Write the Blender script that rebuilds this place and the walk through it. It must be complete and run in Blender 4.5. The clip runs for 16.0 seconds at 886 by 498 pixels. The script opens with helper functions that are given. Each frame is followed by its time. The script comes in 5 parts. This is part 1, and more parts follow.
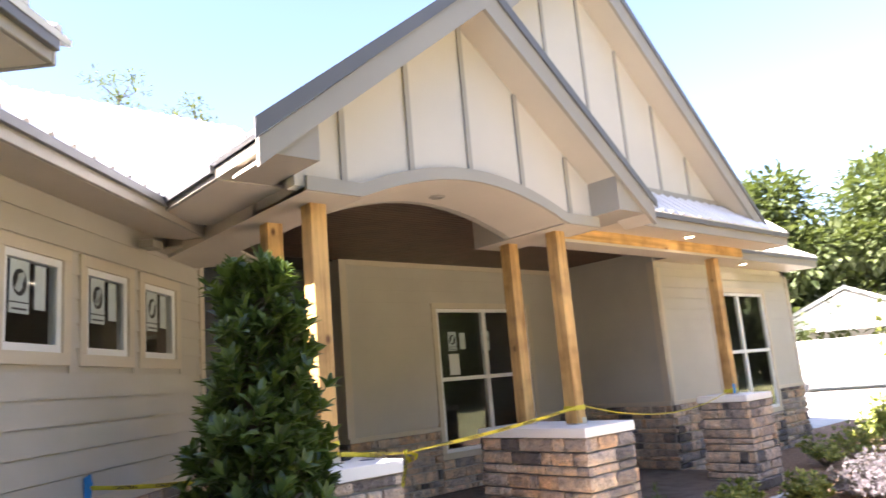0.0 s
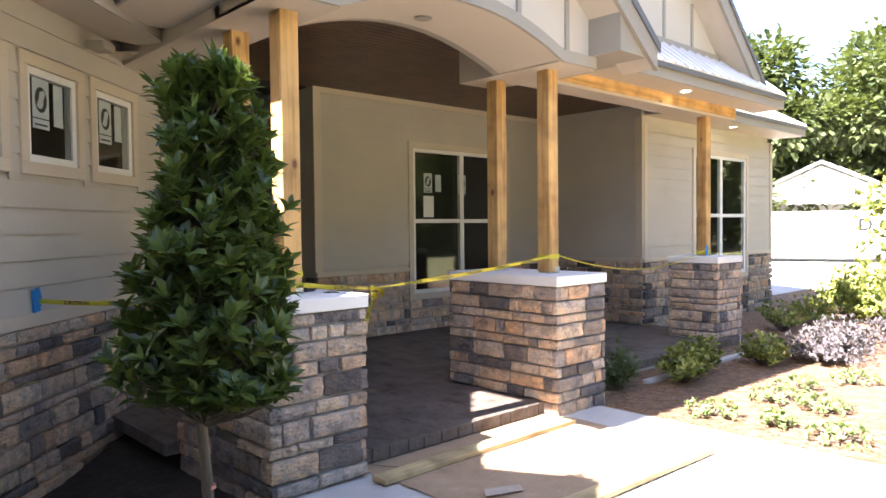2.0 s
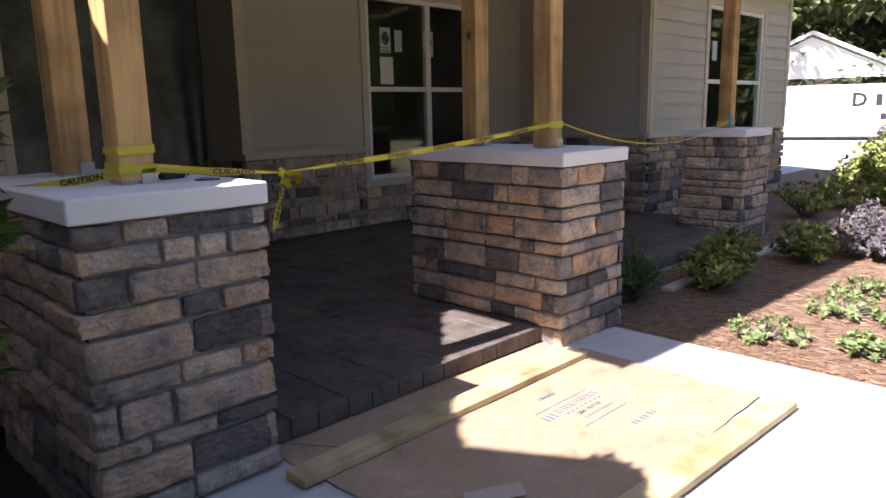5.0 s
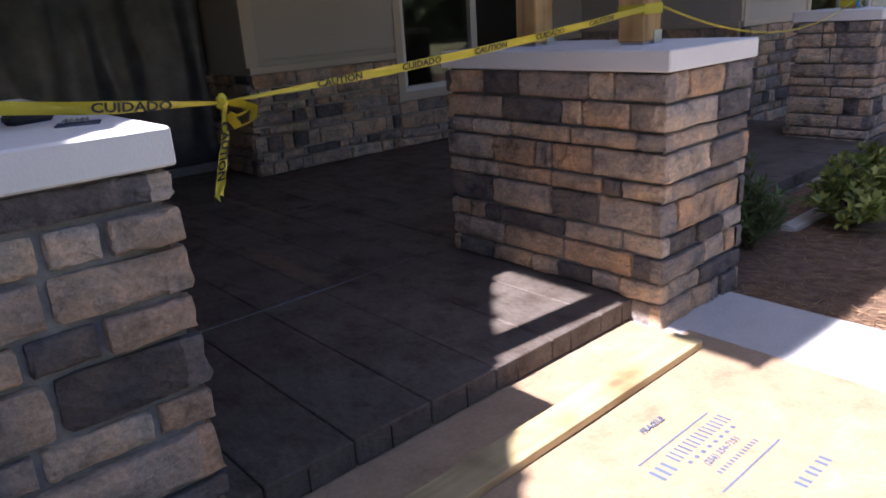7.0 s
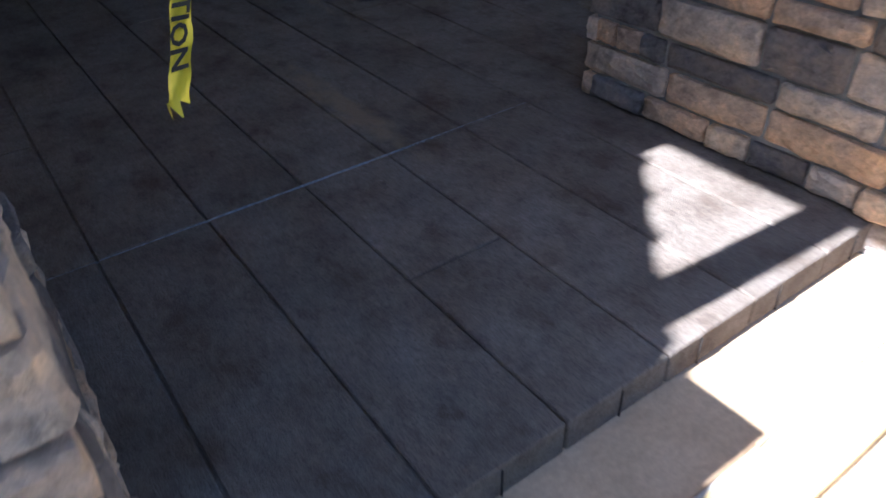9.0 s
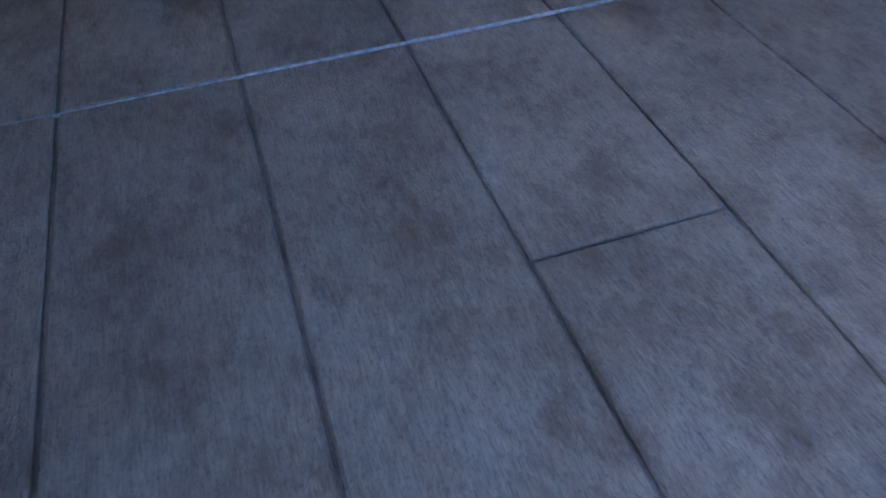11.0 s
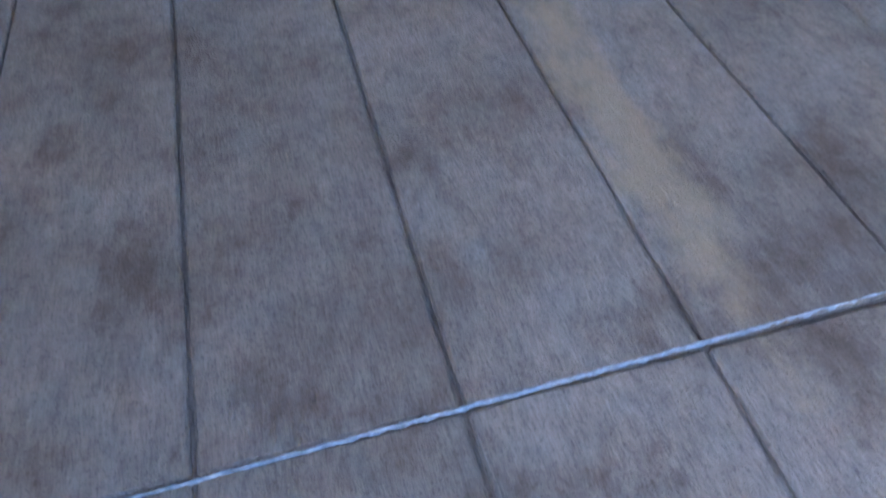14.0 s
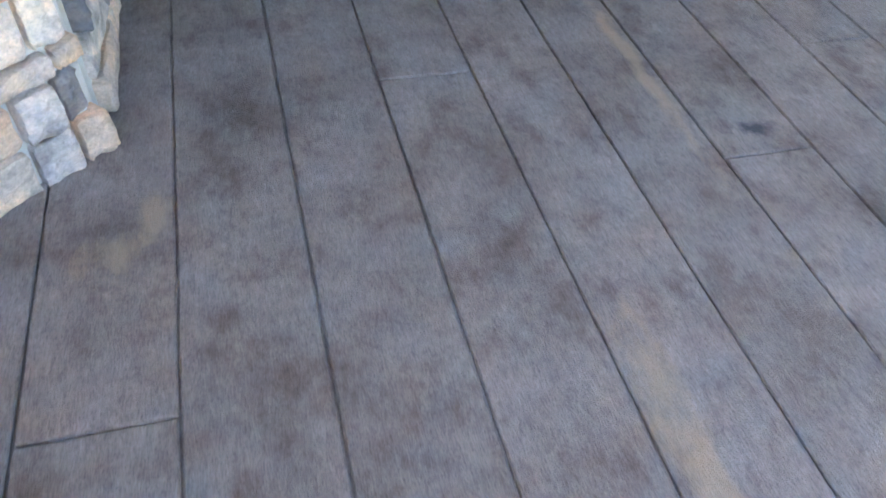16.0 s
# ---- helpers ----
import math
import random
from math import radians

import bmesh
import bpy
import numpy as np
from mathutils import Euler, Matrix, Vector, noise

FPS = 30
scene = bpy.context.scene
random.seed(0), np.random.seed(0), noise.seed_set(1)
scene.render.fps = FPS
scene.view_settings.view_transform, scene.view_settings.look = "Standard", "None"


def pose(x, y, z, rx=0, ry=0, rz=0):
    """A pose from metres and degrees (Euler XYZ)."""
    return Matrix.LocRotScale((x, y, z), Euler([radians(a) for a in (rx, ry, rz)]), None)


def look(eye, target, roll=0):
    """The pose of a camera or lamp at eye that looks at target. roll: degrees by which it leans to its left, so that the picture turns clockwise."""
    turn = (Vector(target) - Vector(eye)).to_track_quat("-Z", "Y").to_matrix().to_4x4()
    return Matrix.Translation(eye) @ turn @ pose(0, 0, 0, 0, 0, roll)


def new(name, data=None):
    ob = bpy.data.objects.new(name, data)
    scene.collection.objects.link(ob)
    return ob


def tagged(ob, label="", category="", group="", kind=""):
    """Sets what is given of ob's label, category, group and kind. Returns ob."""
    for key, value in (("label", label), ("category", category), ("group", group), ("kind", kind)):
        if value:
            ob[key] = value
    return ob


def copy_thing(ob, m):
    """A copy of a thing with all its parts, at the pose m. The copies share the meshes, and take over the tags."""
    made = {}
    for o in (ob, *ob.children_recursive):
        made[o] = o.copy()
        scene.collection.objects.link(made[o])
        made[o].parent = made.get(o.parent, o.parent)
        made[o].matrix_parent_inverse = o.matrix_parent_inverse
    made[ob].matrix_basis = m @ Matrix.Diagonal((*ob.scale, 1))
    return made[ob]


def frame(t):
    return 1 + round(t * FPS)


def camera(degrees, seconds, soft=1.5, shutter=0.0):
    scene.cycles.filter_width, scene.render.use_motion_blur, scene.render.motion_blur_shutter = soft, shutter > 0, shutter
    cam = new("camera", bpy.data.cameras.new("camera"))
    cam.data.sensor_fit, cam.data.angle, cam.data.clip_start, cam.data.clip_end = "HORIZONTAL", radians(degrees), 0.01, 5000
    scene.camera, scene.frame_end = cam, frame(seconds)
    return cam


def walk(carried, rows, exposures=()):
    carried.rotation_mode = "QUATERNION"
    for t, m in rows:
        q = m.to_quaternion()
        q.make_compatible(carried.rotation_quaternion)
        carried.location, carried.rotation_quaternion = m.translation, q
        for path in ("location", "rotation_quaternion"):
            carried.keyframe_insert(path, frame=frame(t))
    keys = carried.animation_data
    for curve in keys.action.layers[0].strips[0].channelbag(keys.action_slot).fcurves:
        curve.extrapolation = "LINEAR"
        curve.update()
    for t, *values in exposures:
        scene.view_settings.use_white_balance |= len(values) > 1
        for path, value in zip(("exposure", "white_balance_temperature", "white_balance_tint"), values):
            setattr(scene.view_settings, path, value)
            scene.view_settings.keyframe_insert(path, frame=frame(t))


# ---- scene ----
cam = camera(63.9, 16.0, shutter=0.3)
PATH = [
    (0, look((-3.643, -4.329, 1.646), (-2.336, -2.86, 2.013), -4.8)),
    (0.5, look((-3.621, -4.303, 1.643), (-2.506, -2.676, 1.973), -4.5)),
    (1, look((-3.685, -4.294, 1.636), (-2.631, -2.606, 1.833), -3.0)),
    (1.5, look((-3.567, -4.246, 1.615), (-2.292, -2.707, 1.565), -1.6)),
    (2, look((-3.396, -4.038, 1.586), (-2.033, -2.576, 1.524), -0.6)),
    (2.5, look((-3.22, -3.803, 1.551), (-1.841, -2.365, 1.379), -1.9)),
    (3, look((-2.98, -3.65, 1.538), (-1.633, -2.186, 1.329), -1.7)),
    (3.5, look((-2.768, -3.418, 1.51), (-1.364, -2.028, 1.198), -2.0)),
    (6, look((-1.502, -2.301, 1.369), (-0.16, -0.89, 0.914), -0.5)),
    (6.5, look((-1.262, -2.088, 1.368), (-0.014, -0.626, 0.819), -1.1)),
    (7, look((-1.084, -1.777, 1.339), (0.152, -0.337, 0.708), -3.8)),
    (7.5, look((-0.947, -1.552, 1.294), (0.152, -0.061, 0.539), -3.5)),
    (8, look((-0.766, -1.263, 1.302), (0.253, 0.279, 0.539), -4.3)),
    (8.5, look((-0.63, -1.02, 1.287), (0.41, 0.484, 0.476), -1.8)),
    (9, look((-0.456, -0.691, 1.247), (0.457, 0.632, 0.057), -2.1)),
    (9.5, look((-0.249, -0.399, 1.175), (0.522, 1.025, 0.0), 2.4)),
    (9.6, look((-0.221, -0.395, 1.139), (0.515, 1.053, -0.027), 1.6)),
    (12, look((0.099, 0.349, 0.653), (0.437, 1.503, -0.945), -1.0)),
    (12.5, look((0.143, 0.457, 0.625), (0.536, 1.719, -0.877), -0.9)),
    (13, look((0.196, 0.712, 0.686), (0.547, 1.884, -0.896), -0.5)),
    (13.5, look((0.221, 0.851, 0.765), (0.558, 2.021, -0.821), -0.1)),
    (14, look((0.226, 0.871, 0.828), (0.519, 2.121, -0.705), -2.5)),
    (14.5, look((0.171, 0.694, 1.129), (0.491, 2.059, -0.297), -1.3)),
    (15, look((0.095, 0.811, 1.26), (0.478, 2.113, -0.209), 3.5)),
    (15.5, look((-0.023, 1.011, 1.395), (0.355, 2.319, -0.07), 4.2)),
    (16, look((-0.073, 1.317, 1.447), (0.369, 2.585, -0.034), 5.9)),
]
EXPOSURES = [(0.0, 2.98, 6300, 22), (0.5, 2.88, 6300, 22), (1.5, 3.2, 6250, 20), (2.5, 2.8, 6150, 20), (3.5, 2.5, 6000, 20), (6.0, 1.40, 5850, 26), (7.0, 1.68, 5700, 26), (8.0, 2.15, 5400, 22), (8.5, 2.72, 5270, 16), (9.0, 2.80, 5200, 14), (9.7, 3.2, 4680, 8), (12.0, 4.96, 4720, 11), (13.0, 5.34, 4930, 11), (14.5, 5.74, 5170, 9), (16.0, 6.24, 5400, 9)]
walk(cam, PATH, EXPOSURES)

# ---- daylight ----
SUN_TRAVEL = Vector((1.0, -0.06, -1.0))
SUN_ELEV = math.atan2(1.0, math.hypot(1.0, 0.06))
world = bpy.data.worlds.new("sky")
scene.world = world
world.use_nodes = True
wn = world.node_tree
for n_ in list(wn.nodes):
    wn.nodes.remove(n_)
sky = wn.nodes.new("ShaderNodeTexSky")
sky.sky_type = "NISHITA"
sky.sun_disc = False
sky.sun_elevation = SUN_ELEV
sky.sun_rotation = math.atan2(-SUN_TRAVEL.x, -SUN_TRAVEL.y)
sky.air_density = 1.0
sky.dust_density = 1.2
bg = wn.nodes.new("ShaderNodeBackground")
bg.inputs["Strength"].default_value = 0.072
wo = wn.nodes.new("ShaderNodeOutputWorld")
wn.links.new(sky.outputs[0], bg.inputs[0])
wn.links.new(bg.outputs[0], wo.inputs[0])
sun_data = bpy.data.lights.new("sun", "SUN")
sun_data.energy = 5.0
sun_data.angle = radians(0.53)
sun_data.color = (1.0, 0.95, 0.86)
sun = new("sun", sun_data)
sun.matrix_world = look((0, 0, 30), Vector((0, 0, 30)) + SUN_TRAVEL)


# ---- materials ----
def mat(name):
    m = bpy.data.materials.new(name)
    m.use_nodes = True
    nt = m.node_tree
    b = nt.nodes["Principled BSDF"]
    return m, nt, b


def nd(nt, kind, **kw):
    n = nt.nodes.new(kind)
    for k, v in kw.items():
        if k in n.inputs:
            n.inputs[k].default_value = v
    return n


def coords(nt, space="Object", scale=(1, 1, 1)):
    tc = nt.nodes.new("ShaderNodeTexCoord")
    mp = nt.nodes.new("ShaderNodeMapping")
    mp.inputs["Scale"].default_value = scale
    nt.links.new(tc.outputs[space], mp.inputs["Vector"])
    return mp.outputs["Vector"]


def world_pos(nt, scale=(1, 1, 1)):
    g = nt.nodes.new("ShaderNodeNewGeometry")
    mp = nt.nodes.new("ShaderNodeMapping")
    mp.inputs["Scale"].default_value = scale
    nt.links.new(g.outputs["Position"], mp.inputs["Vector"])
    return mp.outputs["Vector"]


def noise_tex(nt, vec, scale, detail=4.0, rough=0.55):
    n = nt.nodes.new("ShaderNodeTexNoise")
    n.inputs["Scale"].default_value = scale
    n.inputs["Detail"].default_value = detail
    n.inputs["Roughness"].default_value = rough
    nt.links.new(vec, n.inputs["Vector"])
    return n.outputs["Fac"]


def ramp(nt, fac, stops, interp="LINEAR"):
    r = nt.nodes.new("ShaderNodeValToRGB")
    r.color_ramp.interpolation = interp
    el = r.color_ramp.elements
    while len(el) < len(stops):
        el.new(0.5)
    for e, (p, c) in zip(el, stops):
        e.position = p
        e.color = (*c, 1) if len(c) == 3 else c
    nt.links.new(fac, r.inputs["Fac"])
    return r.outputs["Color"]


def mix(nt, fac, a, b, mode="MIX"):
    m = nt.nodes.new("ShaderNodeMix")
    m.data_type = "RGBA"
    m.blend_type = mode
    for i, v in ((0, fac), (6, a), (7, b)):
        if hasattr(v, "is_linked"):
            nt.links.new(v, m.inputs[i])
        elif i == 0:
            m.inputs[i].default_value = v
        else:
            m.inputs[i].default_value = (*v, 1)
    return m.outputs[2]


def bump(nt, b, height, strength=0.4, distance=0.01):
    bp = nt.nodes.new("ShaderNodeBump")
    bp.inputs["Strength"].default_value = strength
    bp.inputs["Distance"].default_value = distance
    nt.links.new(height, bp.inputs["Height"])
    nt.links.new(bp.outputs[0], b.inputs["Normal"])


def rnd(nt):
    return nt.nodes.new("ShaderNodeObjectInfo").outputs["Random"]


def island(nt):
    return nt.nodes.new("ShaderNodeNewGeometry").outputs["Random Per Island"]


def painted(name, color, var=0.12, rough=0.6, grain=(3, 3, 60), bump_s=0.15):
    m, nt, b = mat(name)
    v = world_pos(nt, (1, 1, 1))
    g = world_pos(nt, grain)
    big = noise_tex(nt, v, 1.3, 5)
    fine = noise_tex(nt, g, 3.0, 4)
    dark = tuple(c * (1 - var) for c in color)
    lite = tuple(min(1, c * (1 + var * 0.6)) for c in color)
    c1 = ramp(nt, big, [(0.3, dark), (0.7, lite)])
    c2 = mix(nt, 0.12, c1, ramp(nt, fine, [(0.3, dark), (0.7, lite)]))
    nt.links.new(c2, b.inputs["Base Color"])
    b.inputs["Roughness"].default_value = rough
    bump(nt, b, fine, bump_s, 0.004)
    return m


M_SIDING = painted("siding_paint", (0.52, 0.475, 0.40), 0.08, 0.55, (2, 2, 45))
M_TRIM = painted("trim_paint", (0.60, 0.52, 0.40), 0.07, 0.55, (4, 4, 8))
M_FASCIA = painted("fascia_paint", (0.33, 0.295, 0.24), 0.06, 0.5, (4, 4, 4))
M_SOFFIT = painted("soffit_paint", (0.54, 0.47, 0.375), 0.06, 0.6, (4, 4, 4))
M_PANEL = painted("gable_panel_stucco", (0.60, 0.55, 0.475), 0.05, 0.7, (25, 25, 25), 0.3)
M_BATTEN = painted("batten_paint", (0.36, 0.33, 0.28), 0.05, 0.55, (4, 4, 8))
M_WHITE = painted("white_vinyl", (0.80, 0.79, 0.76), 0.03, 0.35, (5, 5, 5), 0.03)
M_CAP = painted("cast_stone_cap", (0.84, 0.82, 0.775), 0.08, 0.75, (40, 40, 40), 0.5)
# near-black tone stands in for the missing light in enclosed spaces
M_DARK = painted("unlit_dark", (0.03, 0.028, 0.026), 0.3, 0.8)


def m_stone():
    m, nt, b = mat("ledge_stone")
    w = world_pos(nt)
    r = rnd(nt)
    base = ramp(nt, r, [(0.0, (0.115, 0.105, 0.105)), (0.11, (0.20, 0.185, 0.18)), (0.22, (0.40, 0.35, 0.315)), (0.36, (0.62, 0.50, 0.375)), (0.48, (0.50, 0.44, 0.39)),
                        (0.60, (0.70, 0.60, 0.475)), (0.72, (0.56, 0.39, 0.26)), (0.82, (0.64, 0.52, 0.40)), (0.90, (0.34, 0.31, 0.30)), (1.0, (0.14, 0.13, 0.13))])
    blot = noise_tex(nt, w, 11, 7, 0.7)
    fine = noise_tex(nt, w, 70, 6, 0.75)
    warm = ramp(nt, noise_tex(nt, w, 5.5, 4), [(0.3, (0.58, 0.55, 0.54)), (0.45, (0.95, 0.92, 0.90)), (0.62, (1.22, 1.04, 0.84)), (0.78, (1.12, 1.10, 1.08))])
    c = mix(nt, 0.85, base, warm, "MULTIPLY")
    c = mix(nt, 0.85, c, ramp(nt, blot, [(0.28, (0.42, 0.41, 0.42)), (0.44, (0.92, 0.92, 0.93)), (0.6, (1.15, 1.14, 1.13)), (0.76, (1.6, 1.58, 1.56))]), "MULTIPLY")
    c = mix(nt, 0.6, c, ramp(nt, fine, [(0.3, (0.5, 0.5, 0.5)), (0.7, (1.3, 1.3, 1.3))]), "MULTIPLY")
    nt.links.new(c, b.inputs["Base Color"])
    b.inputs["Roughness"].default_value = 0.85
    ridge = nt.nodes.new("ShaderNodeTexVoronoi")
    ridge.inputs["Scale"].default_value = 24
    nt.links.new(world_pos(nt, (1, 1, 1.7)), ridge.inputs["Vector"])
    h = mix(nt, 0.3, mix(nt, 0.45, mix(nt, 0.5, blot, noise_tex(nt, w, 27, 5, 0.6)), ridge.outputs["Distance"]), fine)
    bump(nt, b, h, 1.0, 0.045)
    return m


M_STONE = m_stone()


def m_noise(name, stops, scale, rough=0.85, bump_s=0.5, bump_d=0.01, fine=60, spec=0.5, stretch=(1, 1, 1)):
    m, nt, b = mat(name)
    v = world_pos(nt, stretch)
    n1 = noise_tex(nt, v, scale, 6, 0.65)
    n2 = noise_tex(nt, v, fine, 5, 0.7)
    c = ramp(nt, n1, stops)
    c = mix(nt, 0.45, c, ramp(nt, n2, [(0.3, (0.6, 0.6, 0.6)), (0.7, (1.2, 1.2, 1.2))]), "MULTIPLY")
    nt.links.new(c, b.inputs["Base Color"])
    b.inputs["Roughness"].default_value = rough
    b.inputs["Specular IOR Level"].default_value = spec
    bump(nt, b, mix(nt, 0.5, n1, n2), bump_s, bump_d)
    return m


M_MORTAR = m_noise("mortar", [(0.3, (0.19, 0.185, 0.18)), (0.7, (0.30, 0.29, 0.275))], 12, 0.95, 0.6, 0.006)
M_CONCRETE = m_noise("walk_concrete", [(0.3, (0.50, 0.48, 0.44)), (0.7, (0.62, 0.59, 0.54))], 2.5, 0.85, 0.25, 0.004, 120)
M_MULCH = m_noise("pine_straw_ground", [(0.25, (0.10, 0.06, 0.04)), (0.5, (0.26, 0.155, 0.095)), (0.75, (0.42, 0.28, 0.18))], 14, 0.95, 1.0, 0.03, 90)
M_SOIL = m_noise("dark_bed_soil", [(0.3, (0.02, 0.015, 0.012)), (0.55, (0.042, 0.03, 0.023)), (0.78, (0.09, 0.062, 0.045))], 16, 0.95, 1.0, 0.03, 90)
M_GRASS = m_noise("pale_grass", [(0.3, (0.16, 0.17, 0.06)), (0.7, (0.34, 0.31, 0.15))], 1.5, 0.95, 1.0, 0.03, 60)
M_CARD = m_noise("cardboard", [(0.25, (0.28, 0.185, 0.11)), (0.42, (0.40, 0.275, 0.165)), (0.6, (0.45, 0.315, 0.195)), (0.75, (0.52, 0.38, 0.25))], 4.5, 0.8, 0.35, 0.006, 60)


def m_wood(name, light, dark, knot, axis="Z", rough=0.65):
    m, nt, b = mat(name)
    sc = {"Z": (14, 14, 0.7), "X": (0.7, 14, 14), "Y": (14, 0.7, 14)}[axis]
    v = world_pos(nt, sc)
    n1 = noise_tex(nt, v, 1.6, 7, 0.62)
    n2 = noise_tex(nt, world_pos(nt), 3.2, 3, 0.5)
    c = ramp(nt, n1, [(0.28, dark), (0.5, light), (0.72, tuple(min(1, k * 1.18) for k in light))])
    c = mix(nt, 1.0, c, ramp(nt, n2, [(0.32, (0.60, 0.54, 0.46)), (0.5, (0.95, 0.93, 0.88)), (0.66, (1.15, 1.12, 1.04))]), "MULTIPLY")
    vo = nt.nodes.new("ShaderNodeTexVoronoi")
    vo.inputs["Scale"].default_value = 4.6
    nt.links.new(world_pos(nt, {"Z": (1, 1, 0.6), "X": (0.6, 1, 1), "Y": (1, 0.6, 1)}[axis]), vo.inputs["Vector"])
    kn = ramp(nt, vo.outputs["Distance"], [(0.05, (1, 1, 1)), (0.13, (0, 0, 0))])
    c = mix(nt, kn, c, knot)
    nt.links.new(c, b.inputs["Base Color"])
    b.inputs["Roughness"].default_value = rough
    bump(nt, b, n1, 0.3, 0.004)
    return m


M_POST = m_wood("yellow_pine", (0.60, 0.37, 0.14), (0.33, 0.17, 0.05), (0.14, 0.06, 0.02), "Z")
M_BEAMWOOD = m_wood("pine_beam", (0.62, 0.38, 0.14), (0.42, 0.23, 0.07), (0.2, 0.09, 0.03), "X")
M_LUMBER = m_wood("treated_lumber", (0.53, 0.42, 0.23), (0.38, 0.31, 0.15), (0.26, 0.18, 0.09), "X")
M_CEILWOOD = m_wood("dark_stained_ceiling", (0.085, 0.045, 0.027), (0.04, 0.02, 0.012), (0.03, 0.015, 0.01), "X", 0.45)


def m_floor():
    m, nt, b = mat("stamped_plank_concrete")
    w = world_pos(nt)
    grain = noise_tex(nt, world_pos(nt, (9, 1.4, 9)), 9, 7, 0.75)
    speck = noise_tex(nt, world_pos(nt, (1, 0.45, 1)), 45, 5, 0.75)
    cloud = noise_tex(nt, w, 2.6, 5, 0.6)
    cloud2 = noise_tex(nt, w, 7.5, 7, 0.72)
    c = ramp(nt, cloud, [(0.26, (0.102, 0.079, 0.063)), (0.42, (0.172, 0.140, 0.114)), (0.6, (0.214, 0.180, 0.150)), (0.8, (0.16, 0.124, 0.096))])
    c = mix(nt, 0.8, c, ramp(nt, cloud2, [(0.28, (0.56, 0.52, 0.49)), (0.44, (0.96, 0.94, 0.93)), (0.6, (1.06, 1.06, 1.06)), (0.75, (1.26, 1.27, 1.29))]), "MULTIPLY")
    c = mix(nt, 0.6, c, ramp(nt, grain, [(0.3, (0.7, 0.69, 0.68)), (0.7, (1.2, 1.2, 1.2))]), "MULTIPLY")
    c = mix(nt, 0.35, c, ramp(nt, speck, [(0.36, (0.5, 0.48, 0.46)), (0.5, (1.0, 1.0, 1.0)), (0.72, (1.35, 1.35, 1.35))]), "MULTIPLY")
    pit = noise_tex(nt, world_pos(nt, (1, 0.6, 1)), 190, 4, 0.7)
    c = mix(nt, 0.55, c, ramp(nt, pit, [(0.34, (0.45, 0.43, 0.42)), (0.47, (1.0, 1.0, 1.0)), (0.66, (1.0, 1.0, 1.0)), (0.76, (1.7, 1.7, 1.7))]), "MULTIPLY")
    c = mix(nt, 0.35, c, ramp(nt, rnd(nt), [(0, (0.8, 0.8, 0.8)), (1, (1.15, 1.15, 1.15))]), "MULTIPLY")
    scratch = noise_tex(nt, world_pos(nt, (26, 4.0, 26)), 9, 5, 0.7)
    c = mix(nt, 0.55, c, ramp(nt, scratch, [(0.32, (0.60, 0.58, 0.57)), (0.5, (1.0, 1.0, 1.0)), (0.68, (1.34, 1.34, 1.35))]), "MULTIPLY")
    patch = noise_tex(nt, world_pos(nt, (1.3, 0.8, 1)), 5.2, 7, 0.66)
    c = mix(nt, ramp(nt, patch, [(0.51, (0, 0, 0)), (0.66, (0.85, 0.85, 0.85))]), c, mix(nt, 1.0, c, (0.62, 0.56, 0.525), "MULTIPLY"))
    c = mix(nt, ramp(nt, patch, [(0.30, (0.6, 0.6, 0.6)), (0.43, (0, 0, 0))]), c, mix(nt, 1.0, c, (1.22, 1.24, 1.27), "MULTIPLY"))
    # ochre run-off stains
    ragged = noise_tex(nt, world_pos(nt, (1, 0.5, 1)), 13, 7, 0.7)
    sx = nt.nodes.new("ShaderNodeSeparateXYZ")
    nt.links.new(w, sx.inputs[0])

    def stain(cx, cy, rx, ry, seed, skew=0.0):
        a = nt.nodes.new("ShaderNodeMath"); a.operation = "MULTIPLY_ADD"
        nt.links.new(sx.outputs["Y"], a.inputs[0]); a.inputs[1].default_value = -skew; nt.links.new(sx.outputs["X"], a.inputs[2])
        comb = nt.nodes.new("ShaderNodeCombineXYZ")
        nt.links.new(a.outputs[0], comb.inputs[0]); nt.links.new(sx.outputs["Y"], comb.inputs[1])
        mp = nt.nodes.new("ShaderNodeMapping"); mp.vector_type = "POINT"
        mp.inputs["Location"].default_value = (-(cx - skew * cy) / rx, -cy / ry, 0)
        mp.inputs["Scale"].default_value = (1 / rx, 1 / ry, 0)
        nt.links.new(comb.outputs[0], mp.inputs["Vector"])
        ln = nt.nodes.new("ShaderNodeVectorMath"); ln.operation = "LENGTH"
        nt.links.new(mp.outputs[0], ln.inputs[0])
        ad = nt.nodes.new("ShaderNodeMath"); ad.operation = "ADD"
        nt.links.new(ln.outputs["Value"], ad.inputs[0])
        nz = nt.nodes.new("ShaderNodeMath"); nz.operation = "MULTIPLY_ADD"
        nt.links.new(ragged, nz.inputs[0]); nz.inputs[1].default_value = 3.0; nz.inputs[2].default_value = -1.5
        nt.links.new(nz.outputs[0], ad.inputs[1])
        return ramp(nt, ad.outputs[0], [(0.35, (1, 1, 1)), (1.0, (0, 0, 0))])
    for s_ in ((0.755, 1.75, 0.075, 0.62, 1, -0.02), (1.30, 3.3, 0.04, 0.6, 2, 0.0), (-0.50, 2.70, 0.08, 0.10, 3, 0.0), (-0.39, 2.83, 0.05, 0.12, 4, 0.0)):
        c = mix(nt, stain(*s_), c, mix(nt, 0.55, c, (0.30, 0.22, 0.13)))
    c = mix(nt, stain(1.573, 2.885, 0.07, 0.05, 5), c, (0.05, 0.045, 0.045))
    nt.links.new(c, b.inputs["Base Color"])
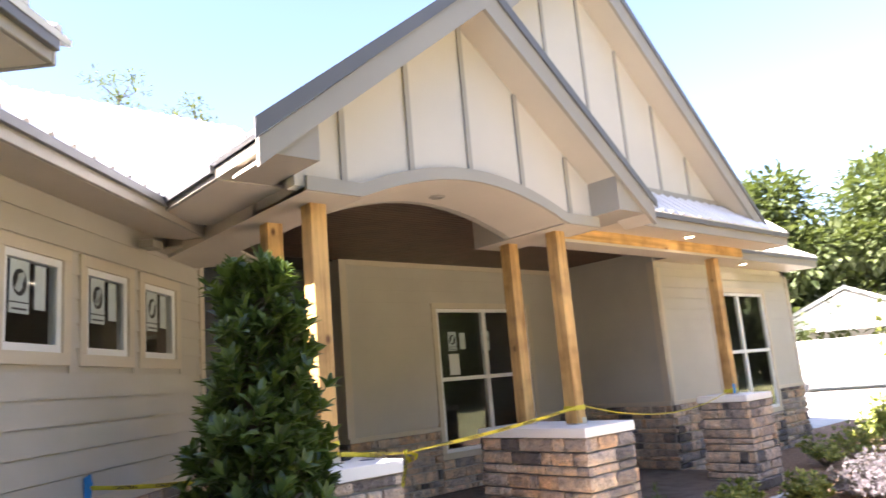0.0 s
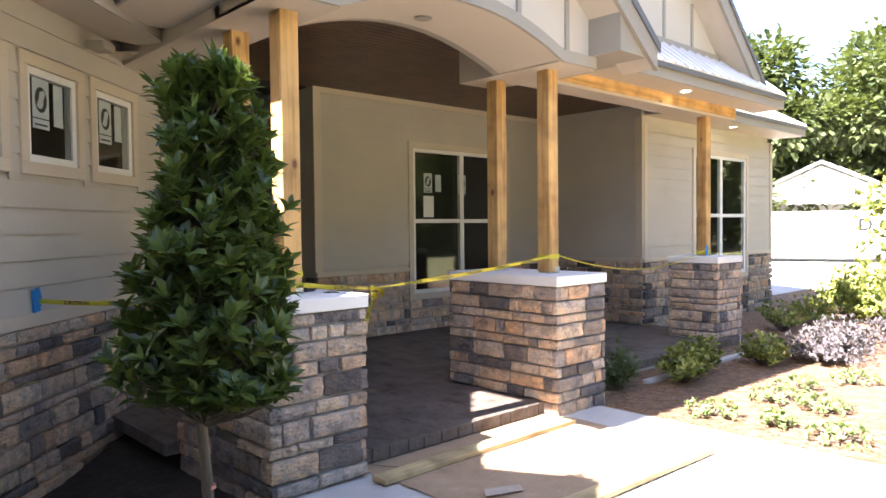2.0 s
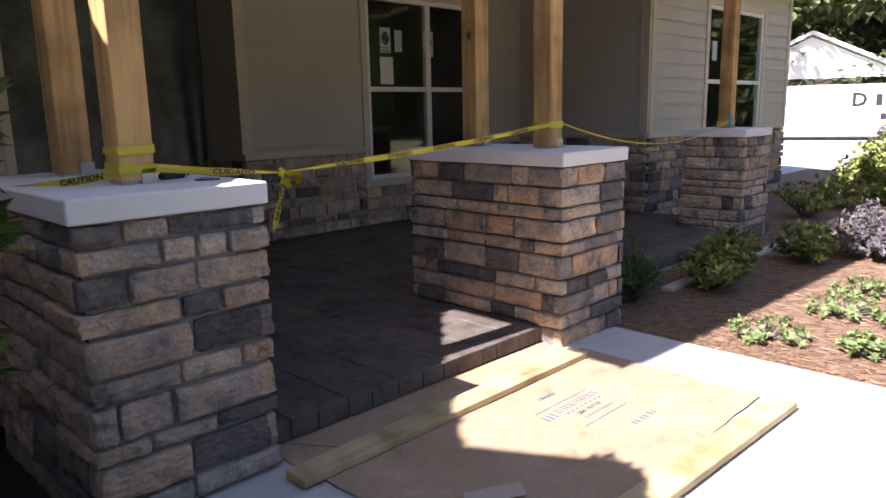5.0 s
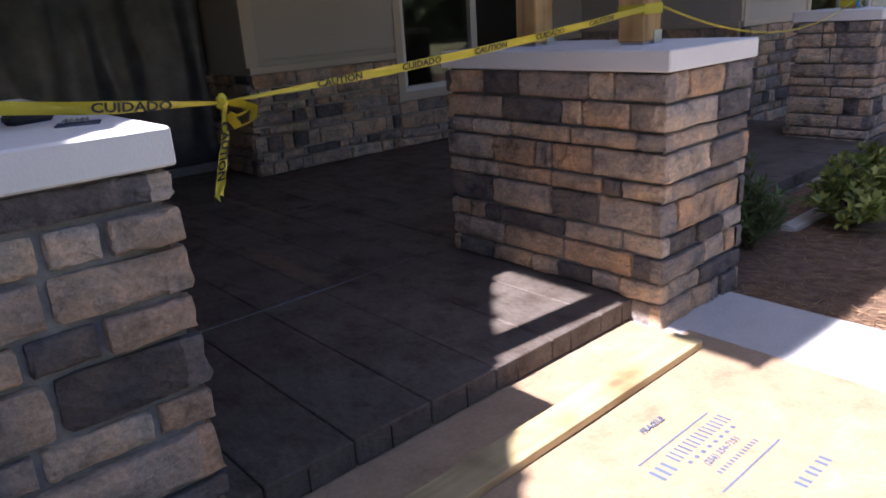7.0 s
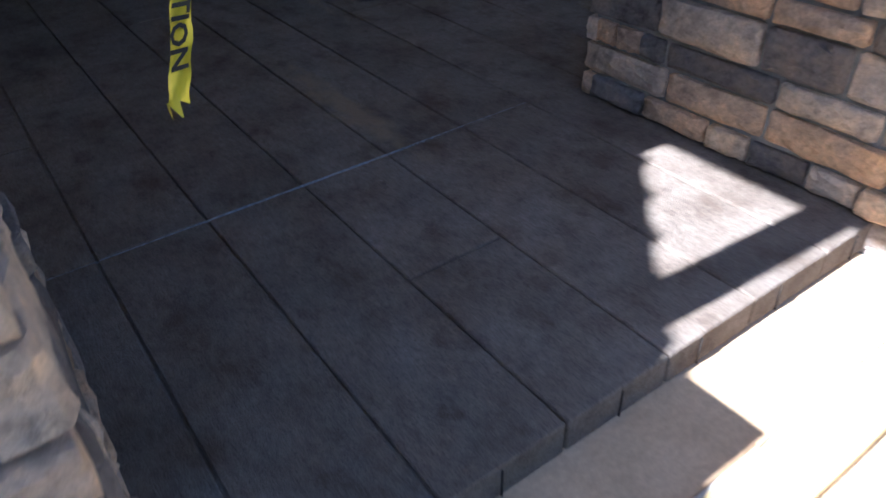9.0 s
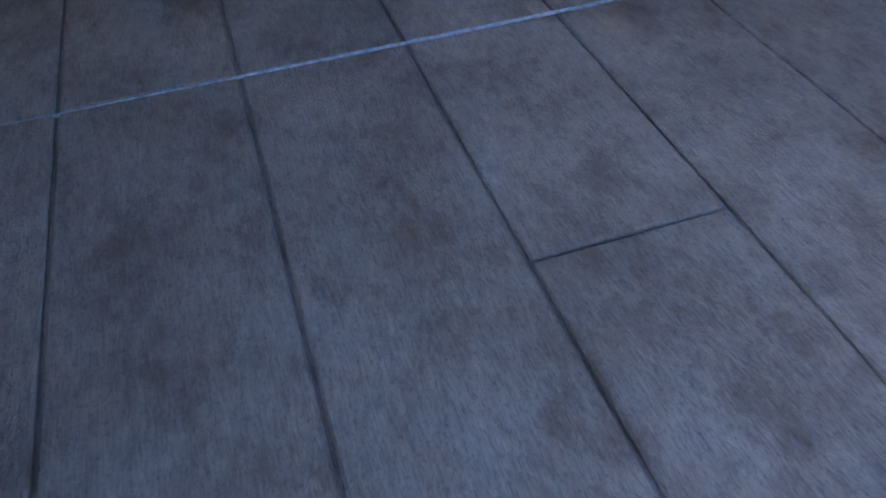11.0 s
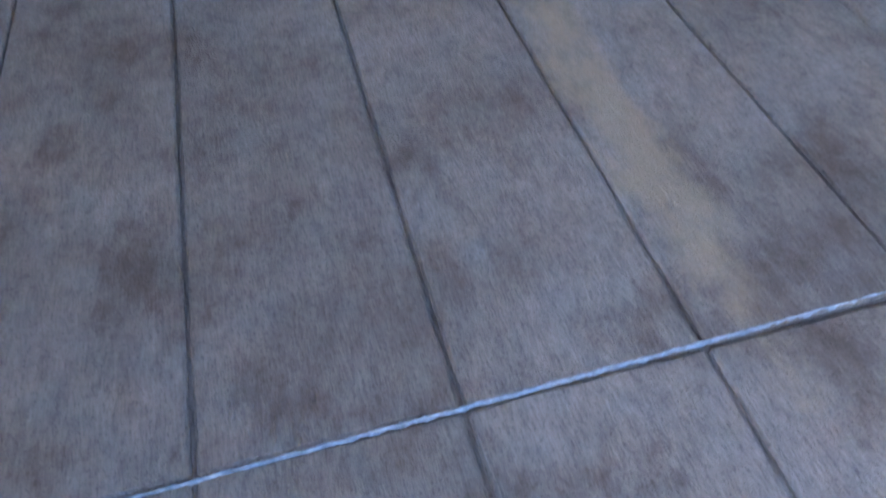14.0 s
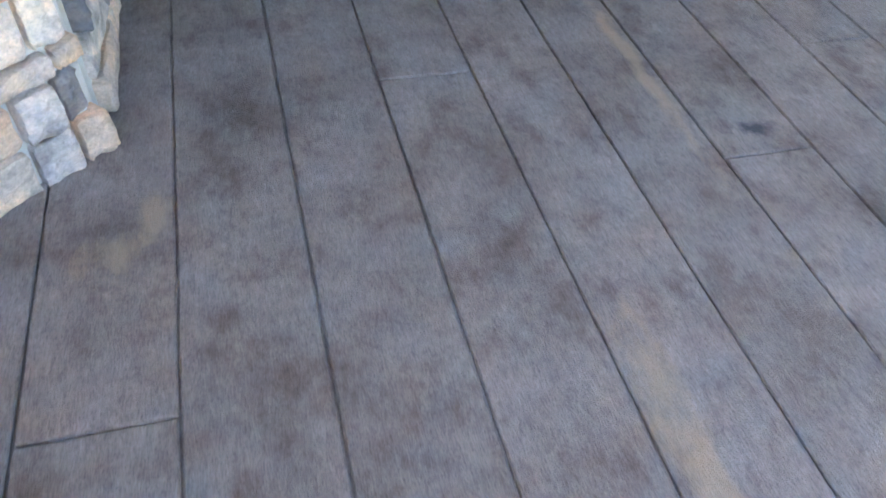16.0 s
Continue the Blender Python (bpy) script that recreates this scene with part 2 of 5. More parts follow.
    rr = ramp(nt, cloud2, [(0.3, (0.66, 0.66, 0.66)), (0.7, (0.82, 0.82, 0.82))])
    nt.links.new(rr, b.inputs["Roughness"])
    b.inputs["Specular IOR Level"].default_value = 0.22
    bump(nt, b, mix(nt, 0.35, mix(nt, 0.4, mix(nt, 0.5, grain, speck), scratch), pit), 1.0, 0.018)
    return m


M_FLOOR = m_floor()


def m_metal_roof():
    m, nt, b = mat("galvalume_roofing")
    w = world_pos(nt)
    n1 = noise_tex(nt, w, 1.2, 4)
    c = ramp(nt, n1, [(0.3, (0.60, 0.60, 0.60)), (0.7, (0.70, 0.69, 0.68))])
    nt.links.new(c, b.inputs["Base Color"])
    b.inputs["Metallic"].default_value = 0.55
    b.inputs["Roughness"].default_value = 0.42
    bump(nt, b, noise_tex(nt, w, 4, 2), 0.05, 0.01)
    return m


M_ROOF = m_metal_roof()
M_FLASH = painted("grey_metal_flashing", (0.13, 0.125, 0.12), 0.05, 0.4, (3, 3, 3), 0.03)


def simple(name, color, rough=0.6, metallic=0.0, var=0.15, scale=8):
    m, nt, b = mat(name)
    n1 = noise_tex(nt, world_pos(nt), scale, 5, 0.6)
    nt.links.new(ramp(nt, n1, [(0.3, tuple(c * (1 - var) for c in color)), (0.7, tuple(min(1, c * (1 + var)) for c in color))]), b.inputs["Base Color"])
    b.inputs["Roughness"].default_value = rough
    b.inputs["Metallic"].default_value = metallic
    bump(nt, b, n1, 0.1, 0.003)
    return m


def m_glass():
    m, nt, b = mat("window_glass")
    b.inputs["Base Color"].default_value = (0.9, 0.95, 0.93, 1)
    b.inputs["Roughness"].default_value = 0.02
    b.inputs["Transmission Weight"].default_value = 1.0
    b.inputs["IOR"].default_value = 1.5
    return m


M_GLASS = m_glass()
M_TAPE = simple("yellow_barrier_tape", (0.60, 0.50, 0.03), 0.35, 0, 0.06, 20)
M_INK = simple("black_ink", (0.02, 0.02, 0.02), 0.5)
M_BLUEINK = simple("blue_ink", (0.12, 0.15, 0.20), 0.7)
M_BLUETAPE = simple("blue_painters_tape", (0.02, 0.22, 0.55), 0.6)
M_PAPER = simple("white_paper", (0.75, 0.75, 0.73), 0.7, 0, 0.03)
M_STICKER = simple("pale_sticker", (0.50, 0.56, 0.55), 0.6, 0, 0.05)
M_STEEL = simple("galvanised_steel", (0.55, 0.55, 0.54), 0.35, 0.9, 0.1)
M_BLACK = simple("black_plastic", (0.02, 0.02, 0.022), 0.4)
M_PLASTIC = simple("dark_sheeting", (0.085, 0.09, 0.10), 0.30, 0, 0.45, 5)


def m_leaf(name, dark, light, rough=0.35):
    m, nt, b = mat(name)
    c = ramp(nt, island(nt), [(0.0, dark), (0.6, tuple((p + q) / 2 for p, q in zip(dark, light))), (1.0, light)])
    nt.links.new(c, b.inputs["Base Color"])
    b.inputs["Roughness"].default_value = rough
    b.inputs["Transmission Weight"].default_value = 0.0
    tr = nt.nodes.new("ShaderNodeBsdfTranslucent")
    nt.links.new(mix(nt, 0.5, c, (0.35, 0.45, 0.05)), tr.inputs["Color"])
    ms = nt.nodes.new("ShaderNodeMixShader")
    ms.inputs[0].default_value = 0.22
    nt.links.new(b.outputs[0], ms.inputs[1])
    nt.links.new(tr.outputs[0], ms.inputs[2])
    nt.links.new(ms.outputs[0], nt.nodes["Material Output"].inputs["Surface"])
    return m


M_MAGNOLIA = m_leaf("glossy_evergreen_leaf", (0.028, 0.056, 0.016), (0.15, 0.21, 0.045), 0.30)
M_SHRUB = m_leaf("shrub_leaf", (0.07, 0.12, 0.025), (0.44, 0.43, 0.10), 0.5)
M_FERN = m_leaf("dull_green_leaf", (0.05, 0.085, 0.03), (0.11, 0.16, 0.05), 0.6)
M_PURPLE = m_leaf("purple_leaf", (0.075, 0.06, 0.07), (0.24, 0.21, 0.225), 0.5)
M_GROUNDC = m_leaf("groundcover_leaf", (0.10, 0.16, 0.05), (0.34, 0.40, 0.16), 0.6)
M_TREELEAF = m_leaf("woodland_leaf", (0.04, 0.058, 0.02), (0.14, 0.165, 0.06), 0.6)
M_STRAW = m_leaf("pine_straw", (0.20, 0.11, 0.06), (0.52, 0.33, 0.19), 0.8)
M_BARK = m_noise("bark", [(0.3, (0.13, 0.10, 0.075)), (0.7, (0.25, 0.20, 0.16))], 14, 0.9, 0.7, 0.01, 70, 0.3, (1, 1, 0.3))


# ---- mesh helpers ----
def mesh_of(bm, name, material):
    me = bpy.data.meshes.new(name)
    bm.to_mesh(me)
    bm.free()
    if material:
        me.materials.append(material)
    return me


def part(name, bm, material, parent=None, label="", smooth=False):
    ob = new(name, mesh_of(bm, name, material))
    if smooth:
        for p in ob.data.polygons:
            p.use_smooth = True
    if parent is not None:
        ob.parent = parent
    if label:
        ob["label"] = label
    return ob


def structure(name, bm, material, label="", category=""):
    ob = part(name, bm, material)
    return tagged(ob, label, category, kind="structure")


def thing(name, label, category, at=(0, 0, 0), rz=0.0, group="", kind=""):
    ob = new(name)
    ob.matrix_basis = pose(at[0], at[1], at[2], 0, 0, rz)
    return tagged(ob, label, category, group, kind)


def box(x0, x1, y0, y1, z0, z1, bevel=0.0, bm=None, m=None):
    own = bm is None
    b2 = bmesh.new()
    bmesh.ops.create_cube(b2, size=1.0)
    bmesh.ops.transform(b2, matrix=Matrix.Translation(((x0 + x1) / 2, (y0 + y1) / 2, (z0 + z1) / 2)) @ Matrix.Diagonal((x1 - x0, y1 - y0, z1 - z0, 1)), verts=b2.verts)
    if bevel:
        bmesh.ops.bevel(b2, geom=list(b2.edges), offset=bevel, segments=1, affect="EDGES")
    if m is not None:
        bmesh.ops.transform(b2, matrix=m, verts=b2.verts)
    if own:
        return b2
    join(bm, b2)
    return bm


def join(bm, other):
    me = bpy.data.meshes.new("tmp")
    other.to_mesh(me)
    other.free()
    bm.from_mesh(me)
    bpy.data.meshes.remove(me)
    return bm


def prism(outline, d0, d1, m=None, bm=None):
    """A slab from an outline in (u, w), extruded from d0 to d1; local x = u, y = depth, z = w."""
    b2 = bmesh.new()
    lo = [b2.verts.new((u, d0, w)) for u, w in outline]
    hi = [b2.verts.new((u, d1, w)) for u, w in outline]
    b2.faces.new(lo)
    b2.faces.new(list(reversed(hi)))
    k = len(outline)
    for i in range(k):
        j = (i + 1) % k
        b2.faces.new((lo[j], lo[i], hi[i], hi[j]))
    bmesh.ops.recalc_face_normals(b2, faces=b2.faces)
    if m is not None:
        bmesh.ops.transform(b2, matrix=m, verts=b2.verts)
    if bm is None:
        return b2
    return join(bm, b2)


def tube(points, radii, sides=8, bm=None):
    b2 = bm or bmesh.new()
    rings = []
    for i, p in enumerate(points):
        p = Vector(p)
        a = Vector(points[max(i - 1, 0)])
        c = Vector(points[min(i + 1, len(points) - 1)])
        d = (c - a).normalized()
        q = d.to_track_quat("Z", "Y")
        r = radii[i] if hasattr(radii, "__len__") else radii
        rings.append([b2.verts.new(p + q @ Vector((r * math.cos(2 * math.pi * k / sides), r * math.sin(2 * math.pi * k / sides), 0))) for k in range(sides)])
    for a, c in zip(rings, rings[1:]):
        for k in range(sides):
            b2.faces.new((a[k], a[(k + 1) % sides], c[(k + 1) % sides], c[k]))
    b2.faces.new(list(reversed(rings[0])))
    b2.faces.new(rings[-1])
    return b2


# ---- plan ----
WALK_Z = -0.115
GROUND_Z = -0.15
DIAG = Matrix.Translation((-0.55, 3.17, 0)) @ pose(0, 0, 0, 0, 0, 45)   # local x along the wall, local -y outwards

def dip(x, y):
    """The bed beside the wing drops away from the walkway."""
    return 0.19 * math.exp(-((x + 2.6) ** 2 + (y - 1.7) ** 2) / 3.0)


# ground
bm = bmesh.new()
bmesh.ops.create_grid(bm, x_segments=60, y_segments=60, size=0.5)
for v in bm.verts:
    d = Vector((v.co.x, v.co.y))
    v.co.x, v.co.y = (math.copysign(abs(2 * v.co.x) ** 3, v.co.x) * 900, math.copysign(abs(2 * v.co.y) ** 3, v.co.y) * 900)
    v.co.z = GROUND_Z - 2.2 * dip(v.co.x, v.co.y)
structure("ground", bm, M_GRASS, "pale dry grass ground around the house", "ground")


def flat(outline, z, thick=0.05):
    b2 = bmesh.new()
    top = [b2.verts.new((x, y, z)) for x, y in outline]
    bot = [b2.verts.new((x, y, z - thick)) for x, y in outline]
    b2.faces.new(top)
    k = len(outline)
    for i in range(k):
        j = (i + 1) % k
        b2.faces.new((top[i], bot[i], bot[j], top[j]))
    bmesh.ops.recalc_face_normals(b2, faces=b2.faces)
    return b2


structure("planting_bed", flat([(2.22, -0.1), (2.22, -6), (6, -6.5), (12, -3.4), (16, 0.0), (16, 3.0), (11.4, 3.0), (6.7, 2.5), (6.7, 0.5), (2.22, 0.5)], GROUND_Z + 0.02), M_MULCH, "pine straw mulch planting bed", "ground")
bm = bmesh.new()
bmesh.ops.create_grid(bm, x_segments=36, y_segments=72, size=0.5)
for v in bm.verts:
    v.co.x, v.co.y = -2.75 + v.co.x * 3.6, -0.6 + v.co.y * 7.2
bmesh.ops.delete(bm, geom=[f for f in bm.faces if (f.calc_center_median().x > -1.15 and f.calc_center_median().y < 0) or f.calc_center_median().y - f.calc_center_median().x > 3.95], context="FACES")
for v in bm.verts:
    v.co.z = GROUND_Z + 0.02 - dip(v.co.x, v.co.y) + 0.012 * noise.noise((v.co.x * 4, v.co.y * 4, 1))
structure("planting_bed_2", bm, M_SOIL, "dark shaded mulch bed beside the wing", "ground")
structure("walkway", flat([(-1.17, -0.30), (-1.12, -0.10), (-0.6, 0.03), (1.7, 0.03), (2.22, 0.0), (2.20, -2.2), (2.15, -8), (-1.4, -8), (-1.22, -3.0)], WALK_Z, 0.08), M_CONCRETE, "smooth pale concrete entrance walkway", "walkway")


# ---- stone veneer ----
def stone_meshes(count=20):
    out = []
    for i in range(count):
        b2 = bmesh.new()
        nx, nz = 7, 4
        rng = random.Random(100 + i)
        grid = []
        tilt_u, tilt_w = rng.uniform(-0.22, 0.22), rng.uniform(-0.15, 0.25)
        cleft, where = rng.uniform(-0.14, 0.14), rng.uniform(-0.3, 0.3)
        lean = rng.uniform(-0.5, 0.5)
        for a in range(nx + 1):
            col = []
            for c in range(nz + 1):
                u, w = (0.5 - 0.5 * math.cos(math.pi * a / nx)) - 0.5, 0.5 * math.sin(math.pi * (c / nz - 0.5))
                rim_u, rim_w = a in (0, nx), c in (0, nz)
                y = -0.36 + tilt_u * u * 0.6 + tilt_w * w * 0.6 + rng.uniform(-0.10, 0.10)
                if u + lean * w > where:
                    y += cleft
                if rim_u or rim_w:
                    y += 0.07 + rng.uniform(-0.02, 0.10)
                jx = -u * rng.uniform(0, 0.022) if rim_u else rng.uniform(-0.025, 0.025)
                jz = -w * rng.uniform(0, 0.06) if rim_w else rng.uniform(-0.05, 0.05)
                if rim_u and rim_w:
                    jx -= u * rng.uniform(0.0, 0.03)
                    jz -= w * rng.uniform(0.0, 0.10)
                col.append(b2.verts.new((u + jx, y, w + jz)))
            grid.append(col)
        for a in range(nx):
            for c in range(nz):
                f = b2.faces.new((grid[a][c], grid[a + 1][c], grid[a + 1][c + 1], grid[a][c + 1]))
                f.smooth = rng.random() < 0.75
        loop = [grid[a][0] for a in range(nx + 1)] + [grid[nx][c] for c in range(1, nz + 1)] + [grid[a][nz] for a in range(nx - 1, -1, -1)] + [grid[0][c] for c in range(nz - 1, 0, -1)]
        back = [b2.verts.new((v.co.x * 1.01, 0.5, v.co.z * 1.01)) for v in loop]
        k = len(loop)
        for q in range(k):
            b2.faces.new((loop[(q + 1) % k], loop[q], back[q], back[(q + 1) % k]))
        bmesh.ops.recalc_face_normals(b2, faces=b2.faces)
        out.append(mesh_of(b2, "stone", M_STONE))
    return out


STONES = stone_meshes()


def courses(z0, z1, rng):
    hs, z = [], z0
    while z < z1 - 0.05:
        thick = len(hs) % 2 == 0 if rng.random() < 0.8 else rng.random() < 0.5
        h = rng.choice((0.125, 0.14, 0.155)) if thick else rng.choice((0.075, 0.085, 0.10))
        if z1 - z - h < 0.06:
            h = z1 - z
        hs.append((z, h))
        z += h
    return hs


def stone_face(parent, m, length, rows, rng, proud=0.045, e0=0.0, e1=0.0, skip=None, joint=0.015):
    """Stones on a face: m places local x along the face, local -y outwards. e0, e1: how far alternate courses run past the ends."""
    for i, (z, h) in enumerate(rows):
        x = -e0 if i % 2 == 0 else 0.0
        end = length + (e1 if i % 2 == 1 else 0.0)
        while x < end - 0.02:
            w = rng.choice((rng.uniform(0.09, 0.18), rng.uniform(0.2, 0.44), rng.uniform(0.24, 0.48)))
            if end - x - w < 0.08:
                w = end - x
            if skip is None or not skip(x + w / 2, z + h / 2):
                d = proud + rng.uniform(-0.008, 0.014)
                st = new("stone", rng.choice(STONES))
                fl = -1 if rng.random() < 0.5 else 1
                loc = m @ Matrix.Translation((x + w / 2, -d / 2 + 0.01, z + h / 2)) @ Matrix.Diagonal(((w - joint) * fl, d + 0.02, h - joint, 1))
                st.parent = parent
                st.matrix_parent_inverse = parent.matrix_basis.inverted()
                st.matrix_basis = loc
            x += w


def side(x, y, z, deg):
    return Matrix.Translation((x, y, z)) @ pose(0, 0, 0, 0, 0, deg)


def pier(x0, x1, y0, y1, z0, z1, seed, label, cap_over=0.024, joint=0.013):
    """Stone pier with mortar core and cast cap; x0..y1 is the stone's outer size."""
    rng = random.Random(seed)
    e = thing("stone_pier", label, "pier", (0, 0, 0), group="porch piers")
    p = 0.045
    c = p - 0.010
    part("core", box(x0 + c, x1 - c, y0 + c, y1 - c, z0, z1), M_MORTAR, e)
    rows = courses(z0, z1, rng)
    w, d = x1 - x0 - 2 * p, y1 - y0 - 2 * p
    stone_face(e, side(x0 + p, y0 + p, 0, 0), w, rows, rng, p, p, p, joint=joint)
    stone_face(e, side(x1 - p, y0 + p, 0, 90), d, rows, rng, p, p, p, joint=joint)
    stone_face(e, side(x1 - p, y1 - p, 0, 180), w, rows, rng, p, p, p, joint=joint)
    stone_face(e, side(x0 + p, y1 - p, 0, 270), d, rows, rng, p, p, p, joint=joint)
    o = cap_over
    b2 = box(x0 - o + 0.02, x1 + o - 0.02, y0 - o + 0.02, y1 + o - 0.02, z1 + 0.002, z1 + 0.092, 0.006)
    part("cap", b2, M_CAP, e, "white cast stone cap slab")
    return e


STONE_TOP = 1.045
pier(-1.25, -0.486, -0.163, 1.235, -0.26, STONE_TOP, 3, "rough ledgestone porch pier with white cap beside the walkway", joint=0.016)
pier(1.582, 2.338, -0.163, 1.235, -0.14, STONE_TOP, 8, "rough tan ledgestone porch pier with white cap and two posts")
pier(5.89, 6.64, 0.46, 1.20, -0.14, STONE_TOP, 12, "square ledgestone porch pier with white cap and one post")


# ---- porch floor ----
slab = structure("porch_slab", flat([(-1.10, 0.035), (2.0, 0.035), (2.0, 0.47), (6.75, 0.47), (6.75, 6.5), (-0.4, 6.5), (-0.4, 3.2), (-1.10, 2.5)], -0.012, 0.13), M_FLOOR, "stained concrete porch slab", "floor")
floor_ob = tagged(new("floor"), "dark stained stamped concrete plank porch floor", "floor", kind="structure")
S = 0.34


def plank_mesh(w, l):
    return box(-w / 2, w / 2, -l / 2, l / 2, -0.100, 0.0, 0.0045)


def planks():
    rng = random.Random(5)
    cache = {}
    for i in range(-3, 20):
        x0, x1 = (i - 1) * S, i * S
        ys = 0.0 if x1 < 2.1 else 0.44
        if x1 < -0.7:
            ys = 1.2
        cuts = [ys]
        if x1 < 2.1:
            if i == 2:
                cuts.append(0.638)
            cuts.append(1.282)
            nxt = {-1: 2.19, 5: 2.76, 2: 3.365}.get(i, 4.05 + rng.random() * 0.6)
            cuts.append(nxt)
        else:
            cuts.append(1.275 if i % 2 else 2.1)
        while cuts[-1] < 5.6:
            cuts.append(cuts[-1] + rng.uniform(1.2, 2.6))
        for a, c in zip(cuts, cuts[1:]):
            key = (round(c - a, 3))
            if key not in cache:
                cache[key] = mesh_of(plank_mesh(S - 0.007, c - a - 0.007), "plank", M_FLOOR)
            ob = new("plank", cache[key])
            ob.parent = floor_ob
            ob.location = ((x0 + x1) / 2, (a + c) / 2, 0)


planks()
rn = random.Random(14)
b2 = bmesh.new()
for i in range(-2, 5):
    x = i * S + 0.12 + rn.uniform(-0.02, 0.06)
    box(x - 0.0015, x + 0.0015, -0.0012, 0.012, -0.100, -0.012, 0, b2)
part("nosing_joint", b2, M_SOIL, floor_ob, "thin tooled joints in the step edge")


# ---- house walls ----
def siding(parent, m, length, z0, z1, expo=0.184, openings=(), mat_=None):
    """Lap boards on a wall: m places local x along, -y outwards; openings as (u0, u1, w0, w1)."""
    z = z0
    while z < z1 - 0.01:
        h = min(expo, z1 - z)
        spans = [(0.0, length)]
        for u0, u1, w0, w1 in openings:
            if z + h * 0.5 > w0 and z + h * 0.5 < w1:
                nxt = []
                for a, c in spans:
                    if u0 > a:
                        nxt.append((a, min(c, u0)))
                    if u1 < c:
                        nxt.append((max(a, u1), c))
                spans = [q for q in nxt if q[1] - q[0] > 0.01]
        for a, c in spans:
            b2 = bmesh.new()
            prof = [(-0.001, z + h + 0.03), (-0.004, z + h + 0.03), (-0.004, z + h - 0.007), (-0.014, z + h - 0.007), (-0.030, z), (-0.0235, z)]
            lo = [b2.verts.new((a, y, w)) for y, w in prof]
            hi = [b2.verts.new((c, y, w)) for y, w in prof]
            b2.faces.new(lo); b2.faces.new(list(reversed(hi)))
            for i in range(len(prof)):
                j = (i + 1) % len(prof)
                b2.faces.new((lo[j], lo[i], hi[i], hi[j]))
            bmesh.ops.recalc_face_normals(b2, faces=b2.faces)
            bmesh.ops.transform(b2, matrix=m, verts=b2.verts)
            part("siding_board", b2, mat_ or M_SIDING, parent)
        z += expo


def wall(name, m, length, z0, z1, openings=(), thick=0.16, material=None, label=""):
    """A wall with openings cut through: local x along, y inwards."""
    b2 = bmesh.new()
    us = sorted({0.0, length, *[o[0] for o in openings], *[o[1] for o in openings]})
    for a, c in zip(us, us[1:]):
        mid = (a + c) / 2
        segs = [(z0, z1)]
        for u0, u1, w0, w1 in openings:
            if u0 < mid < u1:
                segs = [q for s_ in segs for q in ((s_[0], min(s_[1], w0)), (max(s_[0], w1), s_[1])) if q[1] - q[0] > 0.001]
        for s0, s1 in segs:
            box(a, c, 0, thick, s0, s1, 0, b2)
    bmesh.ops.transform(b2, matrix=m, verts=b2.verts)
    return structure(name, b2, material or M_SIDING, label, "wall")


def trim_boards(parent, m, boards, material=None, y0=-0.042, y1=0.0):
    for u0, u1, w0, w1 in boards:
        part("trim_board", box(u0, u1, y0, y1, w0, w1, 0.003, m=m), material or M_TRIM, parent)


win_no = 0


